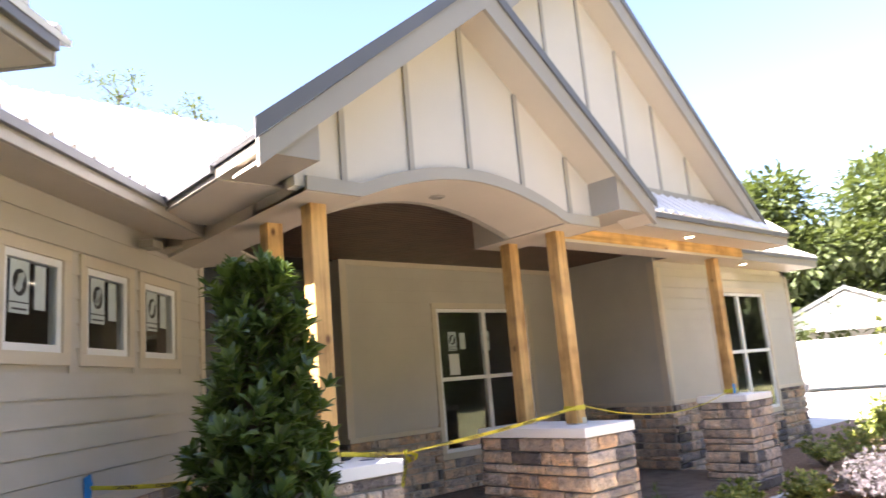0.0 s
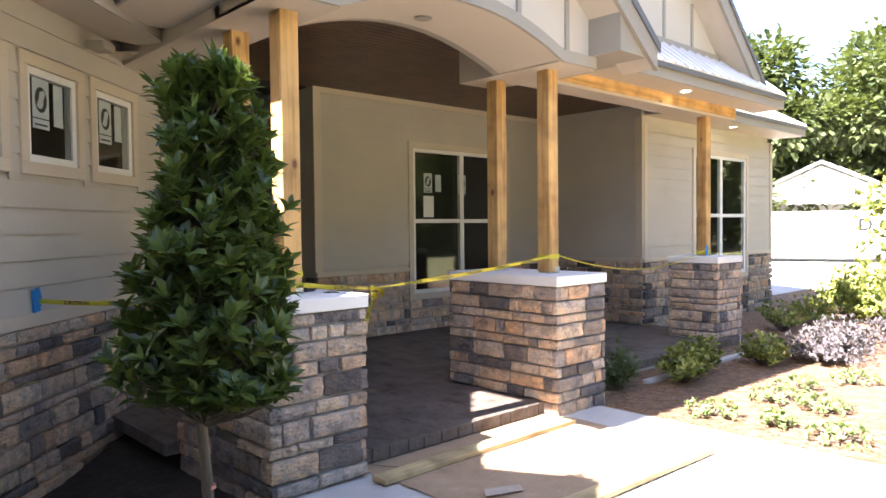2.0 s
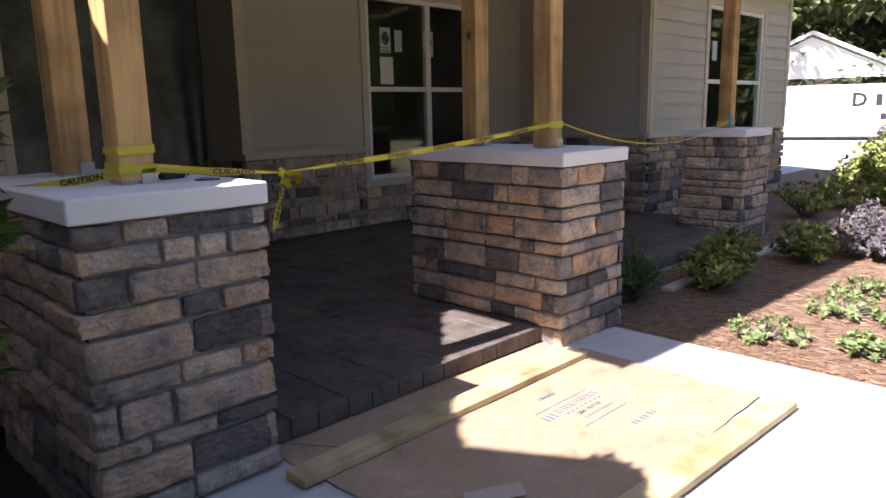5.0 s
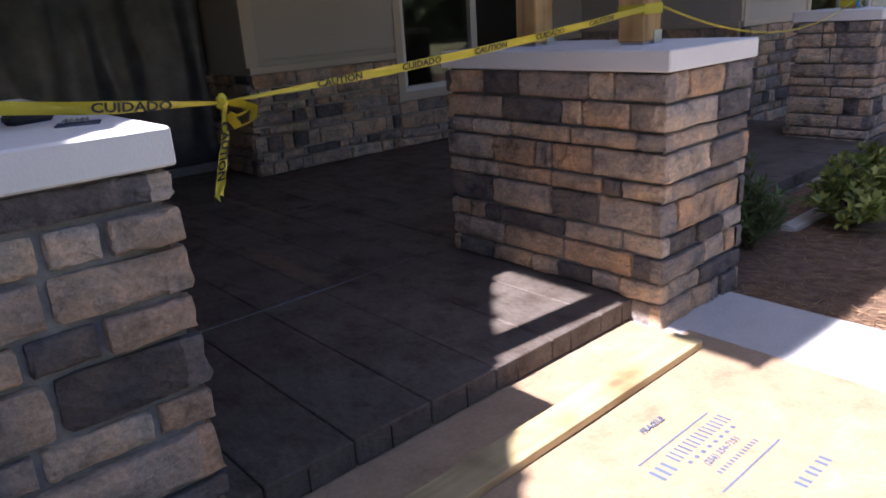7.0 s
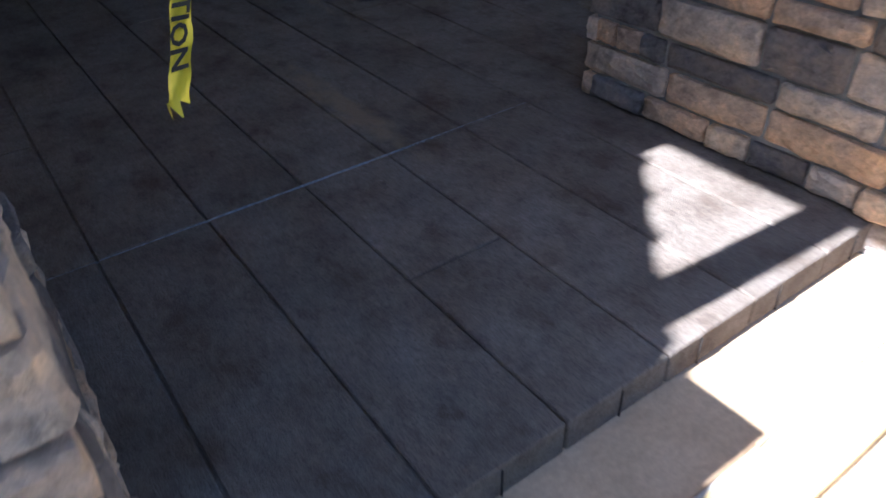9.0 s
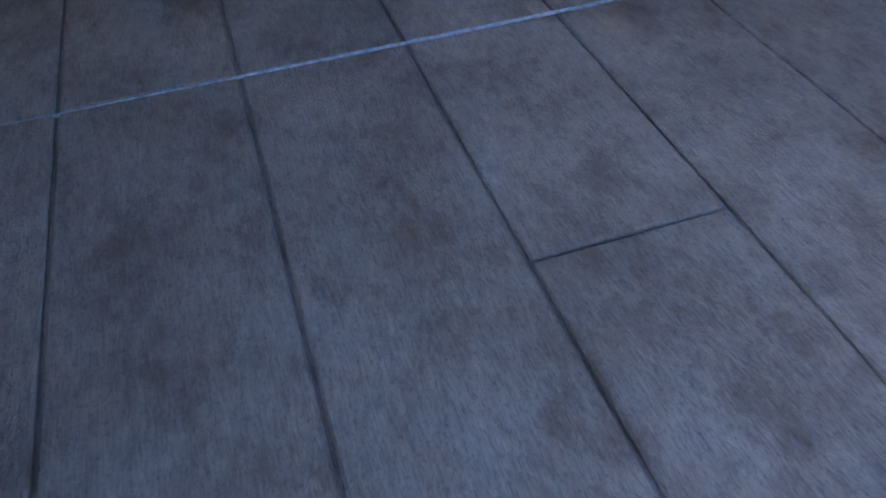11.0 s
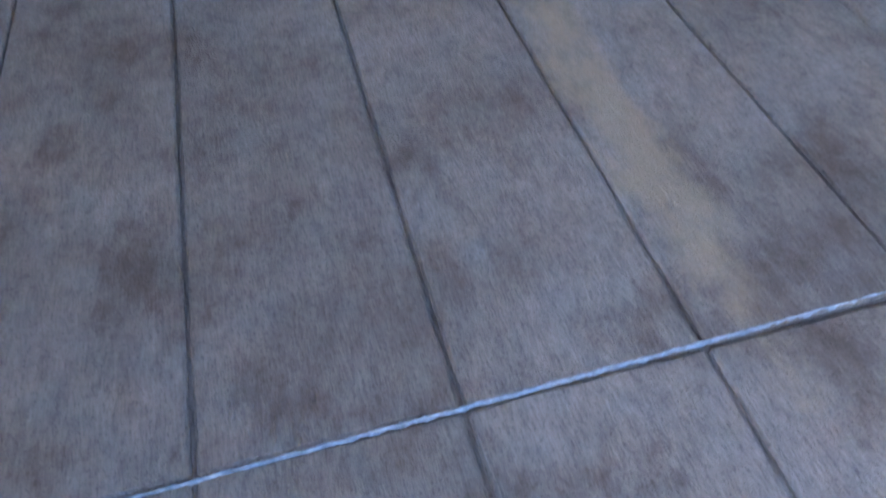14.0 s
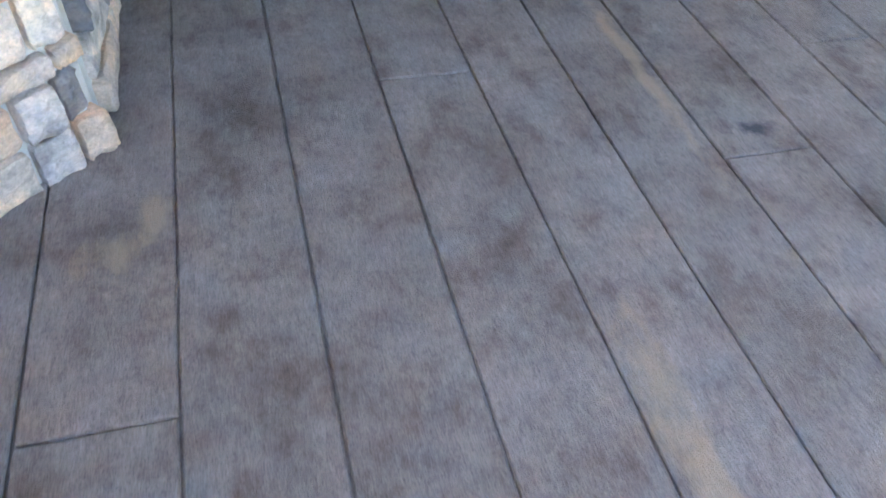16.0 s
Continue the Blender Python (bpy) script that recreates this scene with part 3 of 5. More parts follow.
def window(m, u0, u1, w0, w1, cols, rows, label, trim=0.09):
    """White vinyl window in an opening: cols x rows of panes."""
    global win_no
    win_no += 1
    e = tagged(new("window_%d" % win_no), label, "window", kind="structure")
    f = 0.055
    b2 = bmesh.new()
    box(u0, u1, -0.020, 0.05, w0, w0 + f, 0.003, b2); box(u0, u1, -0.020, 0.05, w1 - f, w1, 0.003, b2)
    box(u0, u0 + f, -0.020, 0.05, w0 + f, w1 - f, 0.003, b2); box(u1 - f, u1, -0.020, 0.05, w0 + f, w1 - f, 0.003, b2)
    bmesh.ops.transform(b2, matrix=m, verts=b2.verts)
    part("window_frame", b2, M_WHITE, e)
    cw, rh = (u1 - u0 - 2 * f) / cols, (w1 - w0 - 2 * f) / rows
    for i in range(1, cols):
        part("mullion", box(u0 + f + i * cw - 0.045, u0 + f + i * cw + 0.045, -0.018, 0.048, w0 + f, w1 - f, 0.003, m=m), M_WHITE, e)
    for j in range(1, rows):
        for i in range(cols):
            part("meeting_rail", box(u0 + f + i * cw + (0.045 if i else 0), u0 + f + (i + 1) * cw - (0.045 if i < cols - 1 else 0), -0.016, 0.046, w0 + f + j * rh - 0.03, w0 + f + j * rh + 0.03, 0.003, m=m), M_WHITE, e)
    for i in range(cols):
        for j in range(rows):
            g = part("pane", box(u0 + f + i * cw, u0 + f + (i + 1) * cw, 0.0, 0.006, w0 + f + j * rh, w0 + f + (j + 1) * rh, m=m), M_GLASS, e)
            g.visible_shadow = False
    t = trim
    trim_boards(e, m, [(u0 - t, u1 + t, w1, w1 + t), (u0 - t, u0, w0, w1), (u1, u1 + t, w0, w1), (u0 - t, u1 + t, w0 - t, w0)])
    # reveal lining and room box coloured near-black, so the room reads as unlit
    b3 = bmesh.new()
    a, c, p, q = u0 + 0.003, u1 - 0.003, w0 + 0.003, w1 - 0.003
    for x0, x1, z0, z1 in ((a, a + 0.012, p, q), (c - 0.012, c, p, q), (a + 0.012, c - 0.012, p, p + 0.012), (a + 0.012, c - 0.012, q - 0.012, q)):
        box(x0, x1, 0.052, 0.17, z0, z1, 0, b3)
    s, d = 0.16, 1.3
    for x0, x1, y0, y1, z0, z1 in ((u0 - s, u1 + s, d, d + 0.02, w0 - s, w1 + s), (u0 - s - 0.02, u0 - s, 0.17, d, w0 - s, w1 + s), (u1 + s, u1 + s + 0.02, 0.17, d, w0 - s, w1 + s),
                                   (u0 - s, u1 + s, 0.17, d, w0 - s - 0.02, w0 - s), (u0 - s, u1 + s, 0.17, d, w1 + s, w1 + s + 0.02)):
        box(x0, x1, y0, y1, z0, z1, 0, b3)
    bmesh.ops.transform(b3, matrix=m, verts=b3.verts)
    part("unlit_room_dark", b3, M_DARK, e)
    return e


LEDGE = 1.0
SOFF = 3.08
# diagonal wing: local x from its far end (0) back towards the near corner (negative)
DL = 4.20
MD = DIAG @ Matrix.Translation((-DL, 0, 0))


def du(s):
    """Distance along the diagonal wing for its plan coordinate."""
    return s - ((-0.55 + 3.17) / math.sqrt(2)) + DL


DLEDGE = 0.915
dw = [(du(-1.34), du(-0.69), 2.075, 2.75), (du(-0.39), du(0.25), 2.075, 2.75), (du(0.525), du(1.17), 2.075, 2.75)]
wd = wall("wall_west_wing", MD, DL, -0.2, 3.4, dw, label="greige lap siding wing wall over ledgestone base")
siding(wd, MD, DL, DLEDGE + 0.10, 3.26, openings=[(a - 0.09, c + 0.09, w0 - 0.09, w1 + 0.09) for a, c, w0, w1 in dw])
trim_boards(wd, MD, [(0, DL, DLEDGE, DLEDGE + 0.10), (DL - 0.11, DL, DLEDGE + 0.10, 3.12), (-0.02, 0.10, DLEDGE + 0.10, 3.12)])
for a, c, w0, w1 in dw:
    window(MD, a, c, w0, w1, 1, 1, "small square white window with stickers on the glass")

# front wall behind the porch
FY = 4.19
MF = Matrix.Translation((1.91, FY, 0))
fw = [(1.73, 3.83, 0.57, 2.79)]
FL = 4.71
wf = wall("wall_front", MF, FL, -0.1, 3.75, fw, label="greige lap siding porch wall with ledgestone base")
siding(wf, MF, FL, LEDGE - 0.02 + 0.06, 3.48, openings=[(fw[0][0] - 0.09, fw[0][1] + 0.09, fw[0][2] - 0.09, fw[0][3] + 0.09)])
trim_boards(wf, MF, [(0, fw[0][0] - 0.09, 0.92, 0.98), (fw[0][1] + 0.09, FL, 0.92, 0.98), (-0.03, 0.09, 0.98, 3.5), (0.09, FL - 0.02, 3.42, 3.5)])
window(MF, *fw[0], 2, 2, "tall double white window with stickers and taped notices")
# entry recess: return wall, plastic sheeting over the doorway
structure("wall_recess_return", box(1.91, 2.07, FY + 0.16, 5.4, -0.1, 3.5), M_SIDING, "recess side wall", "wall")
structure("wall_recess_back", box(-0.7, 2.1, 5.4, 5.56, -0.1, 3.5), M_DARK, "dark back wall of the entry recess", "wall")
structure("wall_recess_west", box(-0.71, -0.55, 3.25, 5.4, -0.1, 3.45), M_SIDING, "west wall of the entry recess", "wall")

# right wing
RY, RX0, RX1 = 2.06, 6.62, 11.49
MR = Matrix.Translation((RX0, RY, 0))
rw = [(1.67, 3.68, 0.66, 2.83)]
wr = wall("wall_east_wing", MR, RX1 - RX0, -0.2, 3.4, rw, label="greige lap siding wing wall with ledgestone base")
siding(wr, MR, RX1 - RX0, 1.05, 3.2, openings=[(rw[0][0] - 0.09, rw[0][1] + 0.09, rw[0][2] - 0.09, rw[0][3] + 0.09)])
trim_boards(wr, MR, [(0, rw[0][0] - 0.09, 0.99, 1.05), (rw[0][1] + 0.09, RX1 - RX0, 0.99, 1.05), (0, 0.10, 1.05, 3.2), (RX1 - RX0 - 0.1, RX1 - RX0, 1.05, 3.2)])
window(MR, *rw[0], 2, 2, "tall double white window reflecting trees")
MS = side(RX0, FY, 0, -90)
ws = wall("wall_recess_side", MS, FY - RY - 0.16, -0.1, 3.6, label="shaded lap siding side wall under the porch")
siding(ws, MS, FY - RY, 1.05, 3.4)
trim_boards(ws, MS, [(0, FY - RY, 0.99, 1.05), (FY - RY - 0.1, FY - RY + 0.03, 1.05, 3.3)])
structure("wall_east_end", box(RX1 - 0.16, RX1, RY + 0.16, 9, -0.2, 3.4), M_SIDING, "end wall of the wing", "wall")

# ---- gables and roofs ----
GX, GE, PITCH = 0.506, 3.24, (0.822, 0.797)
GL, GR_ = -1.66, 2.74          # eave ends
RAKE_Y = -0.47
PEAK = 5.02


def gz(x, cx, pk, pitch):
    p = pitch if not isinstance(pitch, tuple) else pitch[0 if x < cx else 1]
    return pk - abs(x - cx) * p


def gable_panel(name, xl, xr, zb, cx, pk, pitch, y, label, arch=None, thick=0.12):
    b2 = bmesh.new()
    out = [(xl, zb)]
    if arch:
        a0, a1, zs, zc = arch
        n = 18
        out.append((a0, zs))
        for i in range(1, n):
            f = i / n
            out.append((a0 + (a1 - a0) * f, zs + (zc - zs) * math.sin(math.pi * f) ** 0.85))
        out.append((a1, zs))
    out.append((xr, zb))
    out.append((xr, gz(xr, cx, pk, pitch)))
    out.append((cx, pk))
    out.append((xl, gz(xl, cx, pk, pitch)))
    return structure(name, prism(out, y, y + thick), M_PANEL, label, "gable")


BEAM_Z, CROWN_Z = 3.055, 3.325
ARCH = (-0.62, 1.74, BEAM_Z + 0.03, CROWN_Z + 0.03)
PY = -0.08
g1 = gable_panel("porch_gable", -1.20, 2.20, BEAM_Z + 0.03, GX, PEAK - 0.12, PITCH, PY, "off-white board and batten porch gable", ARCH)


def arch_z(x):
    if x <= ARCH[0] or x >= ARCH[1]:
        return BEAM_Z + 0.03
    f = (x - ARCH[0]) / (ARCH[1] - ARCH[0])
    return ARCH[2] + (ARCH[3] - ARCH[2]) * math.sin(math.pi * f) ** 0.85


for i in range(5):
    x = -0.79 + i * 0.657
    if -1.05 < x < 2.2:
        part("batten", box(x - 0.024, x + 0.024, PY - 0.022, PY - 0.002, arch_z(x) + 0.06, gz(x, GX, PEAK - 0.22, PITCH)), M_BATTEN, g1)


def arch_band(y0, y1, below, above, x0, x1):
    n = 36
    pts = [x0 + (x1 - x0) * i / n for i in range(n + 1)]
    out = [(x, arch_z(x) - below) for x in pts] + [(x, arch_z(x) + above) for x in reversed(pts)]
    return prism(out, y0, y1)


part("arch_trim", arch_band(PY - 0.035, PY - 0.003, 0.03, 0.075, -1.12, 2.26), M_BATTEN, g1)
bar = structure("arch_soffit", arch_band(PY, 0.65, 0.03, -0.005, -1.12, 2.26), M_SOFFIT, "arched painted soffit over the entry", "soffit")
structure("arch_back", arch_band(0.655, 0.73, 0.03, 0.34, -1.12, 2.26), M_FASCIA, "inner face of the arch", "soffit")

# roof slopes with ribs
def slope(name, a, b, c, d, label, rib=0.23, thick=0.03, fascia=True):
    """Metal roof: eave from a to b, ridge from d to c."""
    a, b, c, d = (Vector(p) for p in (a, b, c, d))
    e = tagged(new(name), label, "roof", kind="structure")
    nrm = (b - a).cross(d - a).normalized()
    if nrm.z < 0:
        nrm = -nrm
    b2 = bmesh.new()
    lo = [b2.verts.new(p) for p in (a, b, c, d)]
    hi = [b2.verts.new(p + nrm * thick) for p in (a, b, c, d)]
    b2.faces.new(hi); b2.faces.new(list(reversed(lo)))
    for i in range(4):
        j = (i + 1) % 4
        b2.faces.new((lo[i], lo[j], hi[j], hi[i]))
    bmesh.ops.recalc_face_normals(b2, faces=b2.faces)
    part("roof_sheet", b2, M_ROOF, e)
    n = max(2, int((b - a).length / rib))
    b3 = bmesh.new()
    for i in range(n + 1):
        f = (i + 0.5) / (n + 1)
        p, q = a.lerp(b, f) + nrm * (thick + 0.002), d.lerp(c, f) + nrm * (thick + 0.002)
        along = (b - a).normalized()
        prof = [-0.03 * along, -0.014 * along + nrm * 0.022, 0.014 * along + nrm * 0.022, 0.03 * along]
        l_ = [b3.verts.new(p + o) for o in prof]
        h_ = [b3.verts.new(q + o) for o in prof]
        b3.faces.new(l_); b3.faces.new(list(reversed(h_)))
        for k in range(3):
            b3.faces.new((l_[k], l_[k + 1], h_[k + 1], h_[k]))
    bmesh.ops.recalc_face_normals(b3, faces=b3.faces)
    part("rib", b3, M_ROOF, e)
    return e


BACK = 6.0
slope("roof_porch_west", (GL, RAKE_Y, GE), (GL, 3.2, GE), (GX, BACK, PEAK), (GX, RAKE_Y, PEAK), "ribbed metal porch roof slope")
slope("roof_porch_east", (GR_, RAKE_Y, GE), (GR_, 1.05, GE), (GX, BACK, PEAK), (GX, RAKE_Y, PEAK), "ribbed metal porch roof slope")


def rake(name, xl, xr, cx, ze, pk, y0, y1, wall_y, label, deep=0.20, ze_l=None):
    """Rake fascia, soffit under the overhang and metal edge along a gable."""
    e = tagged(new(name), label, "fascia", kind="structure")
    for x_e, sgn, ze in ((xl, 1, ze if ze_l is None else ze_l), (xr, -1, ze)):
        out = [(x_e, ze - 0.004), (cx, pk - 0.004), (cx, pk - deep * 1.25), (x_e, ze - deep * 0.95)]
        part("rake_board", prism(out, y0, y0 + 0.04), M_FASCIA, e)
        part("rake_soffit", prism([(x_e, ze - deep * 0.75), (cx, pk - deep), (cx, pk - deep - 0.02), (x_e, ze - deep * 0.75 - 0.02)], y0 + 0.04, wall_y), M_SOFFIT, e)
        part("metal_edge", prism([(x_e - sgn * 0.03, ze - 0.02), (cx, pk - 0.01), (cx, pk + 0.10), (x_e - sgn * 0.03, ze + (0.12 if sgn > 0 else 0.06))], y0 - 0.02, y0 - 0.003), M_FLASH, e)
    return e


rake("porch_rake", GL, GR_, GX, GE, PEAK, RAKE_Y, PY, PY, "greige rake board and soffit of the porch gable")


def eave(name, m, length, overhang, z, label, fascia_h=0.17, rise=0.0):
    """Boxed eave: m places local x along the wall line, -y outwards."""
    e = tagged(new(name), label, "eave", kind="structure")
    part("fascia", box(0, length, -overhang, -overhang + 0.03, z - fascia_h, z - 0.005, 0.004, m=m), M_FASCIA, e)
    part("drip_edge", box(0, length, -overhang - 0.035, -overhang - 0.003, z - 0.05, z + 0.012, 0.003, m=m), M_FLASH, e)
    turn = m @ Matrix(((0, 1, 0, 0), (1, 0, 0, 0), (0, 0, 1, 0), (0, 0, 0, 1)))
    lo = z - fascia_h
    part("soffit_board", prism([(-overhang + 0.03, lo), (0.0, lo + rise), (0.0, lo + rise + 0.02), (-overhang + 0.03, lo + 0.02)], 0, length, turn), M_SOFFIT, e)
    return e


# gable returns and side beams of the porch
for nm, x0, x1 in (("gable_return", GL + 0.02, -1.2), ("gable_return", 2.18, GR_ - 0.02)):
    e = tagged(new(nm), "boxed gable return at the porch eave", "fascia", kind="structure")
    out = [(x0, GE - 0.08), (x1, GE - 0.08), (x1, gz(x1, GX, PEAK - 0.02, PITCH)), (x0, gz(x0, GX, PEAK - 0.02, PITCH))]
    part("return_box", prism(out, RAKE_Y + 0.042, PY + 0.3), M_FASCIA, e)
eave("eave_porch_west", side(-1.10, 1.5, 0, -90), 1.5 - PY - 0.3, 0.55, GE, "boxed eave of the porch roof", 0.09)
eave("eave_porch_east", side(2.24, PY + 0.3, 0, 90), 0.6, 0.50, GE, "boxed eave of the porch roof", 0.09)
structure("porch_beam_west", box(-1.12, -0.62, PY + 0.005, 3.0, BEAM_Z - 0.002, GE + 0.2), M_SOFFIT, "boxed porch beam", "beam")
structure("porch_beam_east", box(1.745, 2.255, PY + 0.005, 1.2, BEAM_Z - 0.002, GE + 0.2), M_SOFFIT, "boxed porch beam", "beam")
structure("front_beam", box(2.26, 6.9, 0.68, 1.02, 3.135, 3.33), M_BEAMWOOD, "unpainted pine porch beam", "beam")
structure("beam_soffit", box(2.26, 6.89, 0.683, 1.02, 3.10, 3.133), M_SOFFIT, "painted beam underside", "beam")

# dark wood porch ceiling
bm = bmesh.new()
y = 0.74
while y < FY:
    box(-1.1, RX0, y + 0.004, y + 0.086, 3.50, 3.52, 0.003, bm)
    y += 0.09
structure("ceiling", bm, M_CEILWOOD, "dark stained tongue and groove porch ceiling", "ceiling")
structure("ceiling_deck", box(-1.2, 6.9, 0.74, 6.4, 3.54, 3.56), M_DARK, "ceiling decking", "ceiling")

# main gable behind
MX, ME, MXR, MP, MY = 3.2, 3.50, 7.22, 0.885, 0.75
MPK = ME + (MXR - MX) * MP
MLZ = MPK - (MX - 0.3) * MP
g2 = gable_panel("main_gable", 0.35, MXR - 0.8, 3.86, MX, MPK - 0.15, MP, MY, "off-white board and batten main gable")
for i in range(-5, 5):
    x = 4.98 + i * 0.73
    if 0.5 < x < MXR - 0.9:
        part("batten", box(x - 0.024, x + 0.024, MY - 0.022, MY - 0.002, 3.98, gz(x, MX, MPK - 0.27, MP)), M_BATTEN, g2)
part("base_trim", box(0.35, MXR - 0.78, MY - 0.03, MY - 0.004, 3.86, 3.98), M_BATTEN, g2)
rake("main_rake", 0.3, MXR, MX, ME, MPK, MY - 0.38, MY, MY, "greige rake board and soffit of the main gable", 0.24, MLZ)
slope("roof_main_east", (MXR, MY - 0.38, ME), (MXR, 12, ME), (MX, 12, MPK), (MX, MY - 0.38, MPK), "ribbed metal main roof")
slope("roof_main_west", (0.3, MY - 0.38, MLZ), (0.3, 12, MLZ), (MX, 12, MPK), (MX, MY - 0.38, MPK), "ribbed metal main roof")
# pent roof in front of the main gable, over the porch beam
PEY, PEZ, PEX = 0.22, 3.44, 7.53
slope("roof_pent", (2.3, PEY, PEZ), (PEX, PEY, PEZ), (PEX, MY - 0.005, PEZ + 0.44), (2.3, MY - 0.005, PEZ + 0.44), "low ribbed metal roof along the porch front")
eave("eave_pent", side(2.26, 0.68, 0, 0), PEX - 2.26, 0.44, PEZ, "boxed porch eave with downlights")
structure("pent_end", prism([(0.25, PEZ - 0.17), (MY, PEZ - 0.17), (MY, PEZ + 0.42), (0.25, PEZ)], PEX - 0.03, PEX, Matrix(((0, 1, 0, 0), (1, 0, 0, 0), (0, 0, 1, 0), (0, 0, 0, 1)))), M_FASCIA, "closed end of the low roof", "fascia")
# right wing roof
slope("roof_east_wing", (6.7, RY - 0.65, 3.49), (11.66, RY - 0.65, 3.49), (11.66, 6.0, 6.1), (6.7, 6.0, 6.1), "ribbed metal wing roof")
eave("eave_east_wing", side(6.7, RY, 0, 0), 4.96, 0.62, 3.49, "boxed wing eave")
structure("wing_end_gable", prism([(RY, 3.2), (6.0, 3.2), (6.0, 6.02), (RY, 3.78)], RX1 - 0.16, RX1, Matrix(((0, 1, 0, 0), (1, 0, 0, 0), (0, 0, 1, 0), (0, 0, 0, 1)))), M_SIDING, "wing end wall", "wall")

# diagonal wing roof
EV, EO = 3.22, 0.65


def dg(u, o, z):
    return MD @ Vector((u, -o, z))


slope("roof_west_wing", dg(-3.0, EO, EV), dg(DL - 1.12, EO, EV), dg(DL + 0.4, -1.6, EV + 1.73), dg(-3.0, -1.6, EV + 1.73), "ribbed metal wing roof bright in the sun")
slope("roof_rear", (-9.0, 3.75, 3.60), (2.2, 3.75, 3.60), (2.2, 7.8, 6.72), (-9.0, 7.8, 6.72), "ribbed metal roof behind the wing, ridge along the house")
slope("roof_rear_north", (-9.0, 12.2, 3.3), (2.2, 12.2, 3.3), (2.2, 7.8, 6.72), (-9.0, 7.8, 6.72), "ribbed metal roof, far slope")
eave("eave_west_wing", MD @ Matrix.Translation((-0.2, 0, 0)), DL - 0.92, EO, EV, "boxed wing eave with raking soffit", 0.13, 0.13)
structure("soffit_inner", box(DL - 1.1, DL, -0.7, 0.0, 3.09, 3.11, m=MD), M_SOFFIT, "soffit over the wing corner", "soffit")

# near wing: wall facing the street, return wall, eaves
MN2 = Matrix.Translation((-3.655, -0.303, 0)) @ pose(0, 0, 0, 0, 0, 45) @ Matrix.Translation((-4.0, 0, 0))
wn_ = wall("wall_near", MN2, 4.0, -0.2, 3.3, label="greige lap siding wall of the near wing")
siding(wn_, MN2, 3.88, DLEDGE + 0.09, 3.26)
trim_boards(wn_, MN2, [(0, 4.0, DLEDGE, DLEDGE + 0.09), (3.88, 4.03, DLEDGE + 0.09, 3.26)])
structure("wall_near_return", box(3.84, 4.0, 0.16, 2.60, -0.2, 3.3, m=MN2), M_SIDING, "short return wall of the near wing", "wall")
NE = 3.26
e = eave("eave_near", MN2, 3.95, 1.05, NE, "boxed eave of the near wing with flat end", 0.10)
part("end_board", box(3.952, 3.98, -1.05, -0.05, NE - 0.105, NE - 0.004, 0.004, m=MN2), M_FASCIA, e)
# added wall out of view; it casts the straight shadow edge on the walkway
structure("wall_walk_shade", box(-4.7, -4.5, -7.5, -1.50, -0.2, 5.0), M_SIDING, "tall plain unseen wall added to shade the walkway", "wall")
slope("roof_near", MN2 @ Vector((0, -1.09, NE)), MN2 @ Vector((4.02, -1.09, NE)), MN2 @ Vector((4.02, 3.0, NE + 1.29)), MN2 @ Vector((0, 3.0, NE + 1.29)), "ribbed metal roof of the near wing")

# enclosing back of the house
structure("wall_rear", box(-6.5, 11, 11.9, 12.1, -0.2, 4), M_SIDING, "rear wall of the house", "wall")

# ---- posts ----
def post(x, y, z0, z1, label, w=0.142):
    e = thing("porch_post", label, "post", (x, y, z0), group="porch posts")
    b2 = box(-w / 2, w / 2, -w / 2, w / 2, 0.012, z1 - z0, 0.006)
    part("shaft", b2, M_POST, e)
    part("post_base", box(0.012, w / 2 + 0.006, -w / 2 - 0.004, -w / 2, 0.0, 0.062, 0.001), M_STEEL, e, "galvanised post bracket")
    part("standoff", box(-w / 2 + 0.01, w / 2 - 0.01, -w / 2 + 0.01, w / 2 - 0.01, 0.0, 0.012), M_STEEL, e)
    return e


CAPZ = STONE_TOP + 0.092
for px, py, zt in ((-0.86, 0.245, BEAM_Z), (-0.86, 0.93, BEAM_Z), (1.96, 0.235, BEAM_Z), (1.96, 0.89, BEAM_Z), (6.22, 0.83, 3.10)):
    post(px, py, CAPZ, zt, "square yellow pine porch post with knots")


# ---- stone bases of the walls ----
rngw = random.Random(21)
stone_face(wd, MD, DL, courses(-0.38, DLEDGE, rngw), rngw, 0.05, 0.0, 0.04)
stone_face(wf, MF, fw[0][0] - 0.09, courses(0.0, 0.92, rngw), rngw, 0.05, 0.05, 0.0)
stone_face(wf, MF @ Matrix.Translation((fw[0][0] - 0.09, 0, 0)), fw[0][1] - fw[0][0] + 0.18, courses(0.0, 0.48, rngw), rngw, 0.05)
stone_face(wf, MF @ Matrix.Translation((fw[0][1] + 0.09, 0, 0)), FL - fw[0][1] - 0.1, courses(0.0, 0.92, rngw), rngw, 0.05)
stone_face(wf, side(1.91, FY + 1.1, 0, -90), 1.1, courses(0.0, 0.92, rngw), rngw, 0.05, 0.0, 0.04)
stone_face(ws, MS, FY - RY, courses(0.0, 0.99, rngw), rngw, 0.05, 0.0, 0.05)
stone_face(wr, MR, rw[0][0] - 0.09, courses(-0.14, 0.99, rngw), rngw, 0.05, 0.0, 0.0)
stone_face(wr, MR @ Matrix.Translation((rw[0][0] - 0.09, 0, 0)), rw[0][1] - rw[0][0] + 0.18, courses(-0.14, 0.57, rngw), rngw, 0.05)
